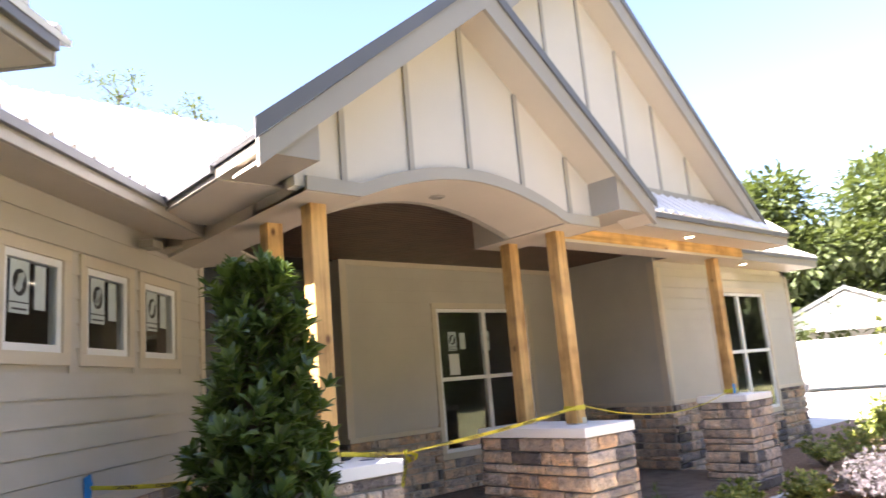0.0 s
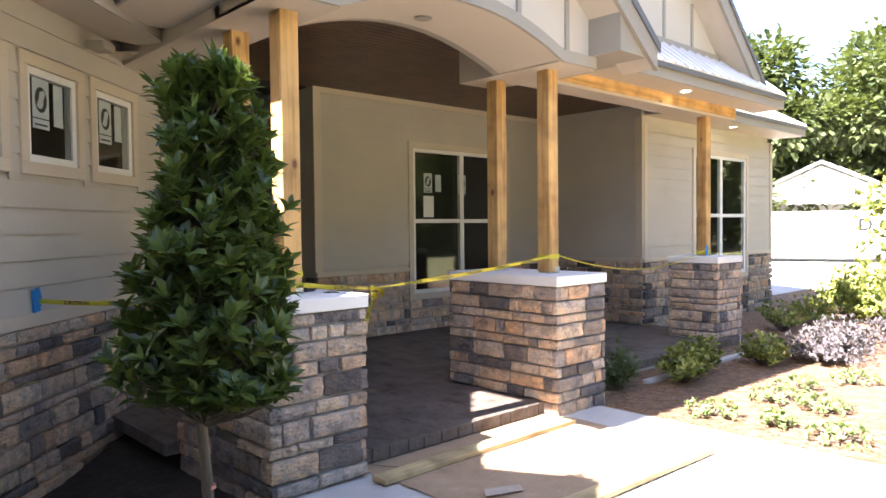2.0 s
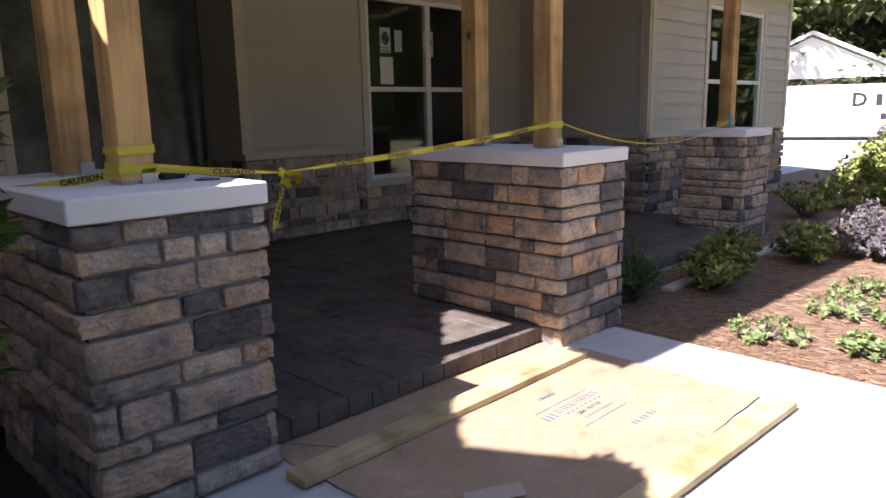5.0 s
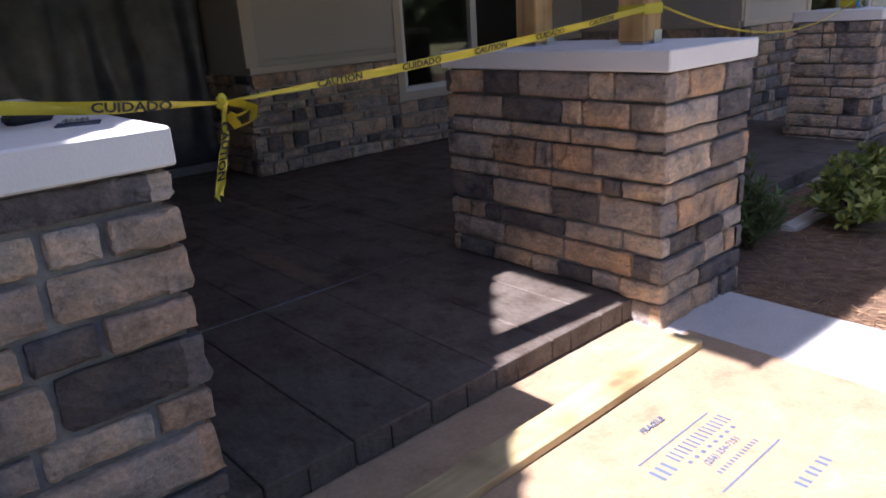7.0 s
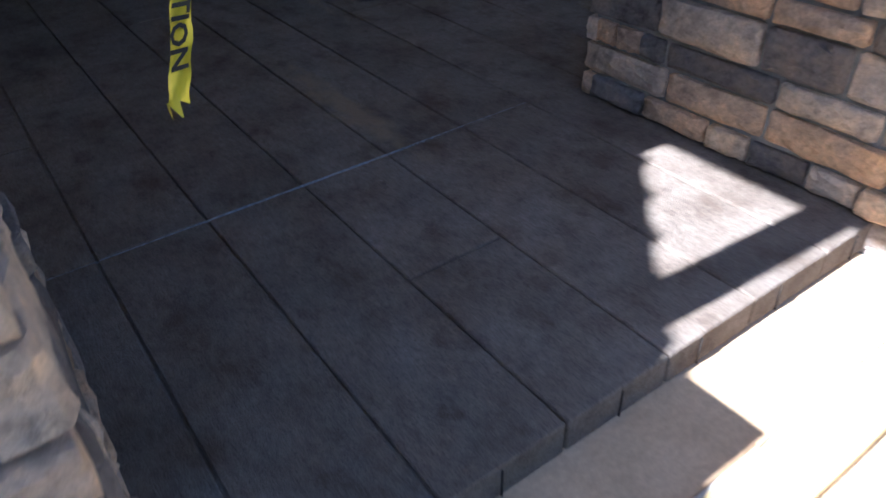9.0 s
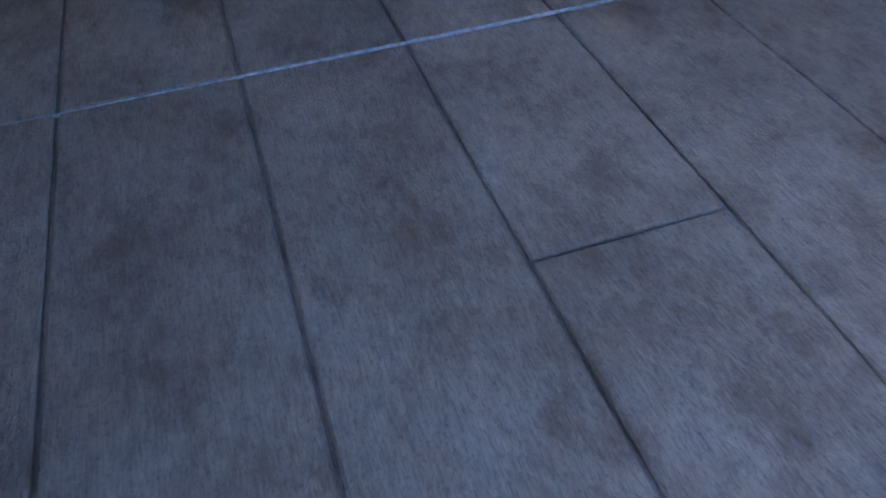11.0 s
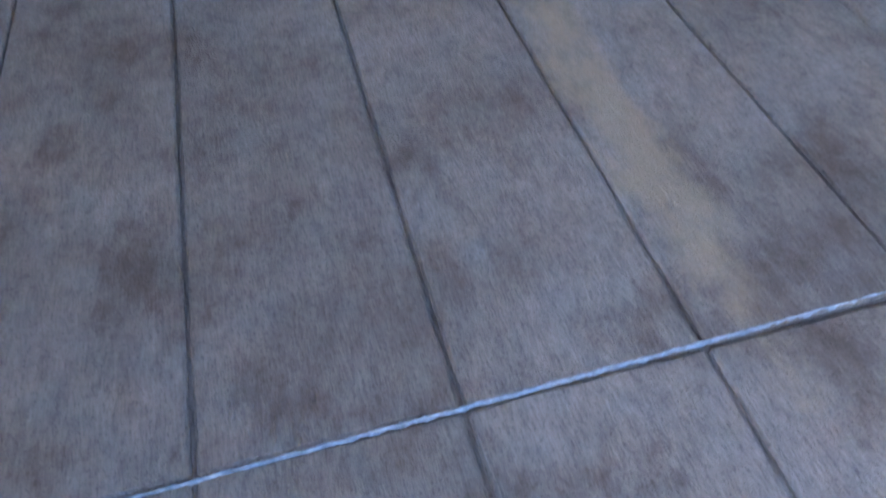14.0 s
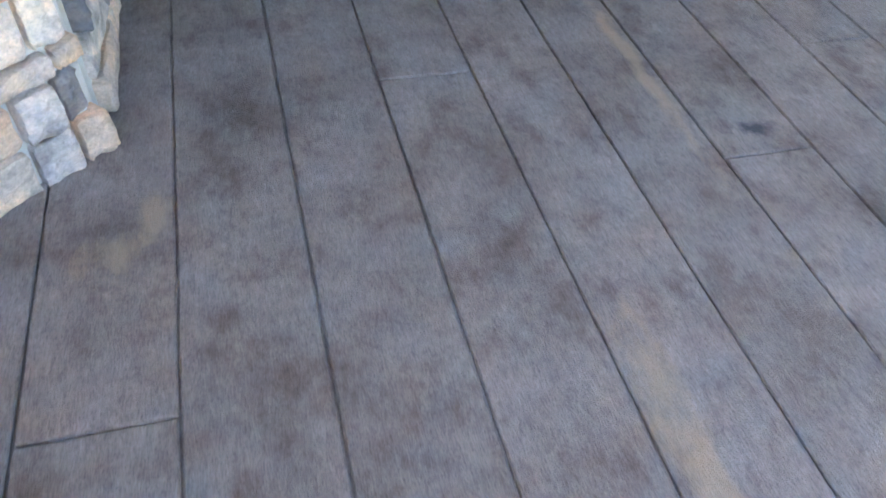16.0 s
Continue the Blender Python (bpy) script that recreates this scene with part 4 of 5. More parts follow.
stone_face(wr, MR @ Matrix.Translation((rw[0][1] + 0.09, 0, 0)), RX1 - RX0 - rw[0][1] - 0.09, courses(-0.14, 0.99, rngw), rngw, 0.05)
stone_face(wn_, MN2, 4.0, courses(-0.14, DLEDGE, rngw), rngw, 0.05)
stone_face(wf, side(-0.55, 3.30, 0, 90), 2.05, courses(0.0, 0.92, rngw), rngw, 0.05)
# stone riser along the porch edge
riser = structure("porch_riser", box(2.34, 5.9, 0.465, 0.51, -0.14, -0.102), M_MORTAR, "low stone riser along the porch edge", "step")
stone_face(riser, side(2.34, 0.465, 0, 0), 3.54, [(-0.15, 0.048)], rngw, 0.03)

# sheeting over the doorway
def sheeting():
    b2 = bmesh.new()
    cols = []
    n = 90
    for i in range(n + 1):
        f = i / n
        x = -0.54 + 2.44 * f
        fold = 0.022 * math.sin(f * 17 + 2 * math.sin(f * 9)) + 0.012 * math.sin(f * 43 + 3 * math.sin(f * 13))
        cols.append([b2.verts.new((x + 0.02 * math.sin(z * 3 + f * 20), 4.97 + fold * (1.1 - z / 4) + 0.05 * noise.noise((x * 2.2, z * 1.3, 7)) + 0.02 * noise.noise((x * 7, z * 3, 2)), z)) for z in [0.03 + 3.45 * q / 16 for q in range(17)]])
    for a, c in zip(cols, cols[1:]):
        for k in range(16):
            b2.faces.new((a[k], c[k], c[k + 1], a[k + 1]))
    ob = part("plastic_sheet", b2, M_PLASTIC, None, smooth=True)
    md = ob.modifiers.new("thick", "SOLIDIFY")
    md.thickness = 0.003
    tagged(ob, "dark hanging plastic sheet over the unfinished doorway", "plastic sheet")


sheeting()
structure("threshold", box(-0.54, 1.90, 4.90, 4.96, 0.004, 0.09, 0.006), M_MORTAR, "rough masonry threshold below the sheeting", "threshold")
stone_face(slab, side(-1.05, 2.55, 0, 270), 1.36, [(-0.30, 0.14), (-0.16, 0.145)], rngw, 0.04)


# ---- plants ----
def leaf(b2, base, direction, up, length, width, droop=0.15):
    """A pointed blade folded along its midrib, widest past the middle."""
    d = Vector(direction).normalized()
    s_ = d.cross(Vector(up))
    if s_.length < 1e-3:
        s_ = Vector((1, 0, 0))
    s_.normalize()
    n_ = s_.cross(d).normalized()
    p0 = Vector(base)

    def at(f, w, fold):
        return p0 + d * length * f + s_ * width * w + n_ * (length * (0.10 * f - (droop + 0.10) * f * f) + width * fold)
    a, m1, m2, t = (b2.verts.new(at(f, 0, 0)) for f in (0.0, 0.36, 0.68, 1.0))
    l1, l2 = b2.verts.new(at(0.36, 0.40, 0.14)), b2.verts.new(at(0.68, 0.46, 0.16))
    r1, r2 = b2.verts.new(at(0.36, -0.40, 0.14)), b2.verts.new(at(0.68, -0.46, 0.16))
    for f in ((a, m1, l1), (m1, m2, l2, l1), (m2, t, l2), (a, r1, m1), (m1, r1, r2, m2), (m2, r2, t)):
        b2.faces.new(f)


def rosette(b2, at, out, rng, count, length, width):
    o = Vector(out).normalized()
    q = o.to_track_quat("Z", "Y")
    for k in range(count):
        a = 2 * math.pi * (k + rng.random() * 0.5) / count
        tilt = rng.uniform(0.25, 1.2)
        d = q @ Vector((math.cos(a) * math.sin(tilt), math.sin(a) * math.sin(tilt), math.cos(tilt)))
        leaf(b2, at, d, o, length * rng.uniform(0.7, 1.15), width * rng.uniform(0.8, 1.1), rng.uniform(0.0, 0.25))


def entry_tree():
    rng = random.Random(77)
    e = thing("small_tree", "clipped conical evergreen tree with glossy leaves beside the walk", "tree", (-2.07, -1.08, GROUND_Z - 0.02))
    h0 = GROUND_Z - 0.02
    stem = [(0.02, -0.01, 0), (0.025, 0.0, 0.4), (-0.01, 0, 0.9), (0.0, 0.02, 1.4), (0.03, 0, 1.9), (0.04, 0.0, 2.35)]
    part("trunk", tube(stem, [0.032, 0.026, 0.023, 0.017, 0.011, 0.004], 10), M_BARK, e, smooth=True)
    br = bmesh.new()
    lv = bmesh.new()

    def radius(z):
        f = max(0.0, min(1.0, (z - 0.98) / 1.50))
        return (0.355 * (1 - f) ** 0.42 + 0.02) * (0.82 + 0.18 * min(1, f * 7))
    for i in range(520):
        f = rng.random() ** 1.15
        z = 1.01 + 1.42 * f
        a = rng.random() * 2 * math.pi
        rr = radius(z) * rng.uniform(0.45, 1.0) * (1 + 0.16 * math.sin(3 * a + z * 5) + 0.08 * math.sin(7 * a - z * 11))
        tip = Vector((rr * math.cos(a) + 0.04, rr * math.sin(a) - 0.03, z))
        z0 = max(0.90, z - rng.uniform(0.08, 0.26))
        base = Vector((0.0, 0.0, z0))
        mid = base.lerp(tip, 0.6) + Vector((0, 0, -0.03))
        tube([base, mid, tip], [0.006, 0.004, 0.002], 4, br)
        out = (tip - mid).normalized() + Vector((0, 0, 0.75))
        rosette(lv, tip, out, rng, rng.randint(6, 9), 0.102, 0.042)
        rosette(lv, mid.lerp(tip, 0.5), out + Vector((rng.uniform(-.4, .4), rng.uniform(-.4, .4), 0)), rng, 5, 0.096, 0.039)
        if rng.random() < 0.5:
            rosette(lv, tip + Vector((rng.uniform(-.05, .05), rng.uniform(-.05, .05), rng.uniform(-.05, .05))), out + Vector((rng.uniform(-.5, .5), rng.uniform(-.5, .5), 0.2)), rng, 6, 0.092, 0.038)
    part("branchwork", br, M_BARK, e)
    part("foliage", lv, M_MAGNOLIA, e, "dense glossy dark green leaves")
    part("tag_band", tube([(0.018, 0.006, 0.62), (0.017, 0.006, 0.635)], [0.031, 0.030], 10), simple("pink_tag", (0.7, 0.25, 0.2), 0.5), e, "pink tag tied round the trunk")


entry_tree()


def bush(name, label, at, r, h, count, n_leaf, l, w, material, seed, group="", up=0.5, open_=0.0):
    rng = random.Random(seed)
    e = thing(name, label, "shrub", (at[0], at[1], GROUND_Z + 0.02), group=group)
    st, lv = bmesh.new(), bmesh.new()
    for i in range(count):
        a = rng.random() * 2 * math.pi
        f = math.sqrt(rng.random())
        z = h * (0.25 + 0.75 * rng.random()) * (1.0 - 0.45 * f * f)
        tip = Vector((r * f * math.cos(a), r * f * math.sin(a), z))
        tube([(tip.x * 0.1, tip.y * 0.1, 0), tip * 0.6, tip], [0.006, 0.004, 0.002], 4, st)
        rosette(lv, tip, (tip.x, tip.y, h * up), rng, n_leaf, l, w)
        if open_:
            for k in range(3):
                rosette(lv, tip * (0.55 + 0.13 * k), (tip.x + rng.uniform(-.1, .1), tip.y + rng.uniform(-.1, .1), h * up), rng, n_leaf // 2 + 1, l, w)
    part("stem", st, M_BARK, e)
    part("foliage", lv, material, e)
    return e


bush("feathery_shrub", "feathery dull green shrub beside the stone pier", (2.95, 0.10), 0.20, 0.52, 46, 7, 0.09, 0.016, M_FERN, 1, open_=1)
for i, (x, y, r, h) in enumerate(((3.72, -0.20, 0.27, 0.42), (4.25, -0.12, 0.28, 0.5), (5.25, -0.42, 0.28, 0.42), (8.3, 0.55, 0.4, 0.55), (9.4, 0.45, 0.4, 0.6))):
    bush("variegated_shrub", "low yellow-green variegated shrub in the mulch bed", (x, y), r, h, 46, 9, 0.085, 0.03, M_SHRUB, 10 + i, "bed shrubs", 0.8, 1)
for i, (x, y, r, h) in enumerate(((6.0, -0.85, 0.55, 0.42), (6.9, -0.75, 0.5, 0.5), (8.2, -1.2, 0.6, 0.5), (7.4, -2.1, 0.5, 0.45))):
    bush("purple_shrub", "spreading silvery purple-leaved shrub in the mulch bed", (x, y), r, h, 130, 8, 0.06, 0.03, M_PURPLE, 20 + i, "purple shrubs", 0.6, 1)
for i, (x, y, r) in enumerate(((2.70, -1.05, 0.24), (3.60, -1.22, 0.26), (4.30, -1.16, 0.22), (2.66, -2.12, 0.26), (3.5, -1.70, 0.22), (4.93, -1.5, 0.26), (3.1, -2.9, 0.3), (4.2, -2.5, 0.3), (2.72, -1.60, 0.13), (5.6, -2.4, 0.32), (6.5, -3.0, 0.3))):
    bush("groundcover", "low spreading pale green groundcover plant", (x, y), r, 0.13, 50, 7, 0.05, 0.026, M_GROUNDC, 40 + i, "groundcover plants", 1.6)
for i, (x, y, r, h) in enumerate(((10.2, -0.2, 0.5, 0.7), (11.2, 0.5, 0.6, 0.9), (12.4, -0.2, 0.7, 0.8), (11.6, -1.4, 0.5, 0.6), (13.5, 0.8, 0.8, 1.0))):
    bush("yellow_shrub", "bright yellow-green shrub in the sun", (x, y), r, h, 90, 8, 0.11, 0.05, M_SHRUB, 60 + i, "sunlit shrubs", 0.8, 1)

# pine straw litter
rs = random.Random(9)
bm = bmesh.new()
for i in range(9000):
    x, y = 2.25 + rs.random() ** 1.4 * 6.0, 0.5 - rs.random() * 4.5
    if y > 0.6:
        continue
    a, l = rs.random() * math.pi, rs.uniform(0.06, 0.16)
    dx, dy = math.cos(a) * l / 2, math.sin(a) * l / 2
    z = GROUND_Z + 0.024 + rs.random() * 0.012
    nx, ny = -math.sin(a) * 0.0016, math.cos(a) * 0.0016
    vs = [bm.verts.new((x - dx - nx, y - dy - ny, z)), bm.verts.new((x + dx - nx, y + dy - ny, z + rs.uniform(-.003, .01))), bm.verts.new((x + dx + nx, y + dy + ny, z + 0.002)), bm.verts.new((x - dx + nx, y - dy + ny, z + 0.002))]
    bm.faces.new(vs)
tagged(part("pine_straw_litter", bm, M_STRAW), "scattered pine needles on the bed", "mulch", kind="stuff")


# ---- lettering ----
FONT_CACHE = {}


def text_mesh(body):
    """Flat mesh of a word, one unit high, centred."""
    if body not in FONT_CACHE:
        cu = bpy.data.curves.new("word", "FONT")
        cu.body = body
        cu.size = 1.0
        cu.align_x, cu.align_y = "CENTER", "CENTER"
        cu.resolution_u = 2
        cu.offset = 0.03
        ob = bpy.data.objects.new("word", cu)
        scene.collection.objects.link(ob)
        me = bpy.data.meshes.new_from_object(ob.evaluated_get(bpy.context.evaluated_depsgraph_get()))
        bpy.data.objects.remove(ob)
        FONT_CACHE[body] = [v.co.copy() for v in me.vertices], [tuple(p.vertices) for p in me.polygons]
        bpy.data.meshes.remove(me)
    return FONT_CACHE[body]


def lettering(b2, body, place):
    vs, fs = text_mesh(body)
    made = [b2.verts.new(place(v.x, v.y)) for v in vs]
    for f in fs:
        try:
            b2.faces.new([made[k] for k in f])
        except ValueError:
            pass


# ---- woodland and far things ----
def big_tree_parts(seed, h, r, trunk_h):
    rng = random.Random(seed)
    tr, lv = bmesh.new(), bmesh.new()
    tube([(0, 0, 0), (0.1, 0, trunk_h), (0.2, 0.1, h * 0.85)], [0.3, 0.22, 0.05], 8, tr)
    blobs = []
    for i in range(34):
        a = rng.random() * 6.283
        z = trunk_h + (h - trunk_h) * rng.random()
        f = (z - trunk_h) / (h - trunk_h)
        rr = r * math.sqrt(max(0.05, 1 - (2 * f - 0.75) ** 2 * 0.6)) * rng.uniform(0.35, 0.95)
        c = Vector((rr * math.cos(a), rr * math.sin(a), z))
        blobs.append((c, rng.uniform(0.16, 0.30) * r))
        tube([(0.1, 0, max(trunk_h * 0.7, z - r * 0.7)), c * 0.6 + Vector((0, 0, z * 0.36)), c], [0.11, 0.07, 0.02], 5, tr)
    for c, br_ in blobs:
        for k in range(210):
            d = Vector((rng.gauss(0, 1), rng.gauss(0, 1), rng.gauss(0, 0.75))).normalized()
            p = c + d * br_ * 2.0 * rng.uniform(0.45, 1.0)
            leaf(lv, p, (d.x + rng.uniform(-.8, .8), d.y + rng.uniform(-.8, .8), d.z + rng.uniform(-.6, .4)), (0, 0, 1), rng.uniform(0.35, 0.7), rng.uniform(0.25, 0.45))
    return tr, lv


protos = []
for sd, h, r, th in ((1, 11.5, 4.4, 2.6), (2, 13, 4.0, 4.2), (3, 9.5, 4.0, 1.6)):
    e = thing("woodland_tree", "tall broadleaf tree at the wood edge, sunlit crown", "tree", (0, 0, GROUND_Z), group="wood edge trees")
    tr, lv = big_tree_parts(sd, h, r, th)
    part("trunk", tr, M_BARK, e)
    part("crown", lv, M_TREELEAF, e)
    protos.append(e)
spots = []
rt = random.Random(4)
for i in range(20):
    az = radians(-18 + i * 3.4 + rt.uniform(-1.5, 1.5))
    d = rt.uniform(44, 60)
    spots.append((-3 + d * math.cos(az), -4 + d * math.sin(az)))
for x, y in ((-12, 26), (-8, 30), (-4, 27), (-10, 36), (4, -26), (14, -24), (24, -22), (-8, -27), (-18, -24), (34, -16), (9, -30), (19, -27), (29, -25), (0, -31), (39, -21), (44, -11), (12, -36), (24, -33), (34, -29), (-13, -31)):
    spots.append((x, y))
for i, (x, y) in enumerate(spots):
    src = protos[i % 3]
    m = pose(x, y, GROUND_Z, 0, 0, rt.uniform(0, 360))
    if i < 3:
        src.matrix_basis = m
    else:
        copy_thing(src, m)

# two tall thin-crowned trees behind the house
rp = random.Random(52)
for x, y, h in ((9.2, 38.8, 21.6), (13.4, 37.4, 20.6)):
    e = thing("tall_tree", "tall sparse tree showing above the metal roof", "tree", (x, y, GROUND_Z), group="trees behind the house")
    tr, lv = tube([(0, 0, 0), (0.2, 0, h * 0.6), (0.1, 0.1, h - 0.6)], [0.3, 0.2, 0.04], 8), bmesh.new()
    for i in range(16):
        z = h - 5.5 + 5.3 * rp.random()
        a, rr = rp.random() * 6.283, rp.uniform(0.4, 1.7)
        c = Vector((rr * math.cos(a), rr * math.sin(a), z))
        tube([(0.15, 0, z - 0.8), c], [0.05, 0.015], 5, tr)
        for k in range(46):
            d = Vector((rp.gauss(0, 1), rp.gauss(0, 1), rp.gauss(0, 0.8))) * 0.33
            leaf(lv, c + d, (d.x, d.y, rp.uniform(-0.3, 0.5)), (0, 0, 1), rp.uniform(0.22, 0.4), 0.13)
    part("trunk", tr, M_BARK, e)
    part("crown", lv, M_TREELEAF, e)

# young tree in the bed
e = thing("young_tree", "slender young tree with light green leaves and a stake", "tree", (10.9, -0.45, GROUND_Z))
ry = random.Random(15)
tr, lv = tube([(0, 0, 0), (0.03, 0, 1.2), (0.0, 0.05, 3.0)], [0.035, 0.025, 0.008], 7), bmesh.new()
for i in range(150):
    z = 0.75 + 1.9 * ry.random()
    a = ry.random() * 6.283
    rr = 0.75 * math.sqrt(ry.random()) * (1.15 - 0.3 * z / 3)
    rosette(lv, (rr * math.cos(a), rr * math.sin(a), z), (math.cos(a), math.sin(a), 0.6), ry, 8, 0.13, 0.06)
part("trunk", tr, M_BARK, e)
part("crown", lv, M_SHRUB, e)
part("stake", box(0.16, 0.20, -0.02, 0.02, 0, 0.9, 0.003), M_LUMBER, e, "pale wooden stake")

# carport beyond
M_PALE = simple("pale_painted_wall", (0.74, 0.72, 0.68), 0.7, 0, 0.05, 2)
M_SHINGLE = simple("pale_roof_metal", (0.66, 0.64, 0.60), 0.5, 0.2, 0.06, 3)
cp = thing("carport", "pale open gabled carport with white roof across the lot", "carport", (38.3, 10.3, GROUND_Z), 21)
rot90 = pose(0, 0, 0, 0, 0, -90)
bm = prism([(-5.2, 2.75), (0, 5.2), (5.2, 2.75), (5.2, 2.55), (0, 5.0), (-5.2, 2.55)], 0, 9)
bmesh.ops.transform(bm, matrix=rot90, verts=bm.verts)
part("roof", bm, M_SHINGLE, cp)
bm = prism([(-4.5, 2.8), (0, 4.9), (4.5, 2.8)], 0.35, 0.5)
bmesh.ops.transform(bm, matrix=rot90, verts=bm.verts)
part("gable_end", bm, M_PALE, cp)
for dx in (0.4, 8.6):
    for dy in (-4.2, 4.2):
        part("post", box(dx - 0.16, dx + 0.16, dy - 0.16, dy + 0.16, 0, 2.8, 0.01), M_PALE, cp)
part("inner_wall", box(5.5, 5.7, -3.0, 3.0, 0, 3.0), M_PALE, cp)
tr_ = thing("storage_container", "long white box trailer with dark lettering bars", "trailer", (29.5, 8.0, GROUND_Z), 20)
part("body", box(0, 2.4, -5.5, 2.6, 0.35, 2.25, 0.04), M_PALE, tr_)
b2 = bmesh.new()
lettering(b2, "D", lambda x, y: (-0.012, -2.35 - x * 0.75, 1.62 + y * 0.75))
part("lettering", b2, M_INK, tr_, "dark painted capital letter")
for k, (dy, z0, z1) in enumerate(((-3.0, 1.4, 1.85), (-3.5, 1.45, 1.85), (-4.0, 1.4, 1.8), (-3.2, 0.85, 1.1), (-3.9, 0.85, 1.1))):
    part("letter_bar", box(-0.016, -0.008, dy - 0.14, dy + 0.08, z0, z1), M_INK, tr_)
for dy in (-3.4, 1.6):
    b2 = tube([(0.0, dy, 0.35), (0.25, dy, 0.35)], 0.34, 14)
    part("wheel", b2, M_BLACK, tr_)
structure("gravel_lot", flat([(14, 3.5), (18, -4), (46, -4), (60, 22), (30, 30), (16, 16)], GROUND_Z + 0.01, 0.02), m_noise("pale_gravel", [(0.3, (0.50, 0.47, 0.42)), (0.7, (0.62, 0.59, 0.53))], 3, 0.95, 0.5, 0.01, 80), "pale sunlit gravel lot", "ground")
rf = thing("rail_fence", "low three-rail wooden fence at the wood edge", "fence", (0, 0, GROUND_Z))
for i in range(14):
    part("fence_post", box(-14 + i * 2.4, -13.88 + i * 2.4, -18.06, -17.94, 0, 1.2, 0.01), M_LUMBER, rf)
for z in (0.35, 0.7, 1.05):
    part("rail", box(-14, 17.4, -18.1, -18.065, z, z + 0.12, 0.005), M_LUMBER, rf)

# stone edging in the bed
ed = thing("bed_edging", "pale stone edging strip along the planting bed", "edging", (0, 0, 0))
for i in range(6):
    x = 3.40 + i * 0.52
    part("edging_block", box(x, x + 0.50, 0.0, 0.10, GROUND_Z, GROUND_Z + 0.06, 0.008), M_CONCRETE, ed)
fl = thing("marker_flag", "small yellow marking flag on a wire", "flag", (2.67, -1.60, GROUND_Z))
part("wire", tube([(0, 0, 0), (0.01, 0, 0.14)], 0.0015, 5), M_STEEL, fl)
part("flag_cloth", prism([(0, 0.08), (0.06, 0.085), (0.03, 0.16), (0.0, 0.15)], -0.001, 0.001), M_TAPE, fl)


# ---- barrier tape ----
def tape(path, width, words, parent, offset, pinch0=False, pinch1=False, step=0.05, ragged=False):
    """A ribbon along path points (each with an across direction), with words printed along it."""
    pts = [Vector(p) for p, _ in path]
    acr = [Vector(a).normalized() for _, a in path]
    cum = [0.0]
    for a, c in zip(pts, pts[1:]):
        cum.append(cum[-1] + (c - a).length)

    def at(s):
        s = max(0.0, min(cum[-1] - 1e-6, s))
        k = max(i for i in range(len(cum) - 1) if cum[i] <= s)
        f = (s - cum[k]) / (cum[k + 1] - cum[k])
        p, a = pts[k].lerp(pts[k + 1], f), acr[k].lerp(acr[k + 1], f).normalized()
        t = (pts[k + 1] - pts[k]).normalized()
        return p, a, t.cross(a).normalized()
    b2 = bmesh.new()
    n = max(6, int(cum[-1] / step))
    rows = []
    for i in range(n + 1):
        s = cum[-1] * i / n
        p, a, nn = at(s)
        k = 1.0
        if pinch0:
            k = min(k, 0.22 + 0.78 * min(1.0, s / 0.55))
        if pinch1:
            k = min(k, 0.22 + 0.78 * min(1.0, (cum[-1] - s) / 0.30))
        if ragged:
            k = 0.45 + 0.55 * min(1.0, s / 0.2) + 0.06 * math.sin(i * 1.7)
        crease = 0.006 if ragged else 0.003
        along = at(s)[1].cross(nn)
        fray = [0.014 * math.sin(w * 11 + 1) if ragged and i == n else 0.0 for w in (-0.5, -0.25, 0.0, 0.25, 0.5)]
        rows.append([b2.verts.new(p + a * width * w * k + nn * crease * math.sin(i * 0.9 + w * 7) + along * f) for w, f in zip((-0.5, -0.25, 0.0, 0.25, 0.5), fray)])
    for r0, r1 in zip(rows, rows[1:]):
        for k in range(4):
            b2.faces.new((r0[k], r1[k], r1[k + 1], r0[k + 1]))
    part("ribbon", b2, M_TAPE, parent, smooth=True)
    s = offset
    k = 0
    while s < cum[-1] - 0.1:
        h = width * 1.05

        def place(x, y, s0=s):
            p, a, nn = at(s0 + x * h * 1.25)
            return p + a * (y * h) + nn * (0.009 if ragged else 0.005)
        b3 = bmesh.new()
        lettering(b3, words[k % len(words)], place)
        part("printed_word", b3, M_INK, parent, "black capital letters")
        s += 0.34
        k += 1


def sag(a, c, drop, n, across_a, across_c):
    out = []
    for i in range(n + 1):
        f = i / n
        p = Vector(a).lerp(Vector(c), f)
        p.z -= drop * 4 * f * (1 - f)
        out.append((p, Vector(across_a).lerp(Vector(across_c), f)))
    return out


KNOT = (-0.203, 0.160, 1.138)
tp = thing("caution_tape", "yellow caution tape tied across the porch entrance", "tape")
up = (0.05, -0.25, 1)
tape(sag((-0.80, 0.14, 1.20), KNOT, 0.006, 8, (0.0, -0.3, 1), (0.1, -0.1, 0.5)), 0.034, ["CUIDADO", "CAUTION"], tp, 0.35, pinch1=True)
tape(sag(KNOT, (1.89, 0.158, 1.30), 0.02, 24, (0.0, 0.1, 0.8), up), 0.029, ["CAUTION", "CUIDADO"], tp, 0.40, pinch0=True)
tape(sag((2.035, 0.158, 1.30), (6.16, 0.755, 1.24), 0.20, 30, up, (0, 0, 1)), 0.011, ["CAUTION"], tp, 9.0)
kx, ky, kz = KNOT
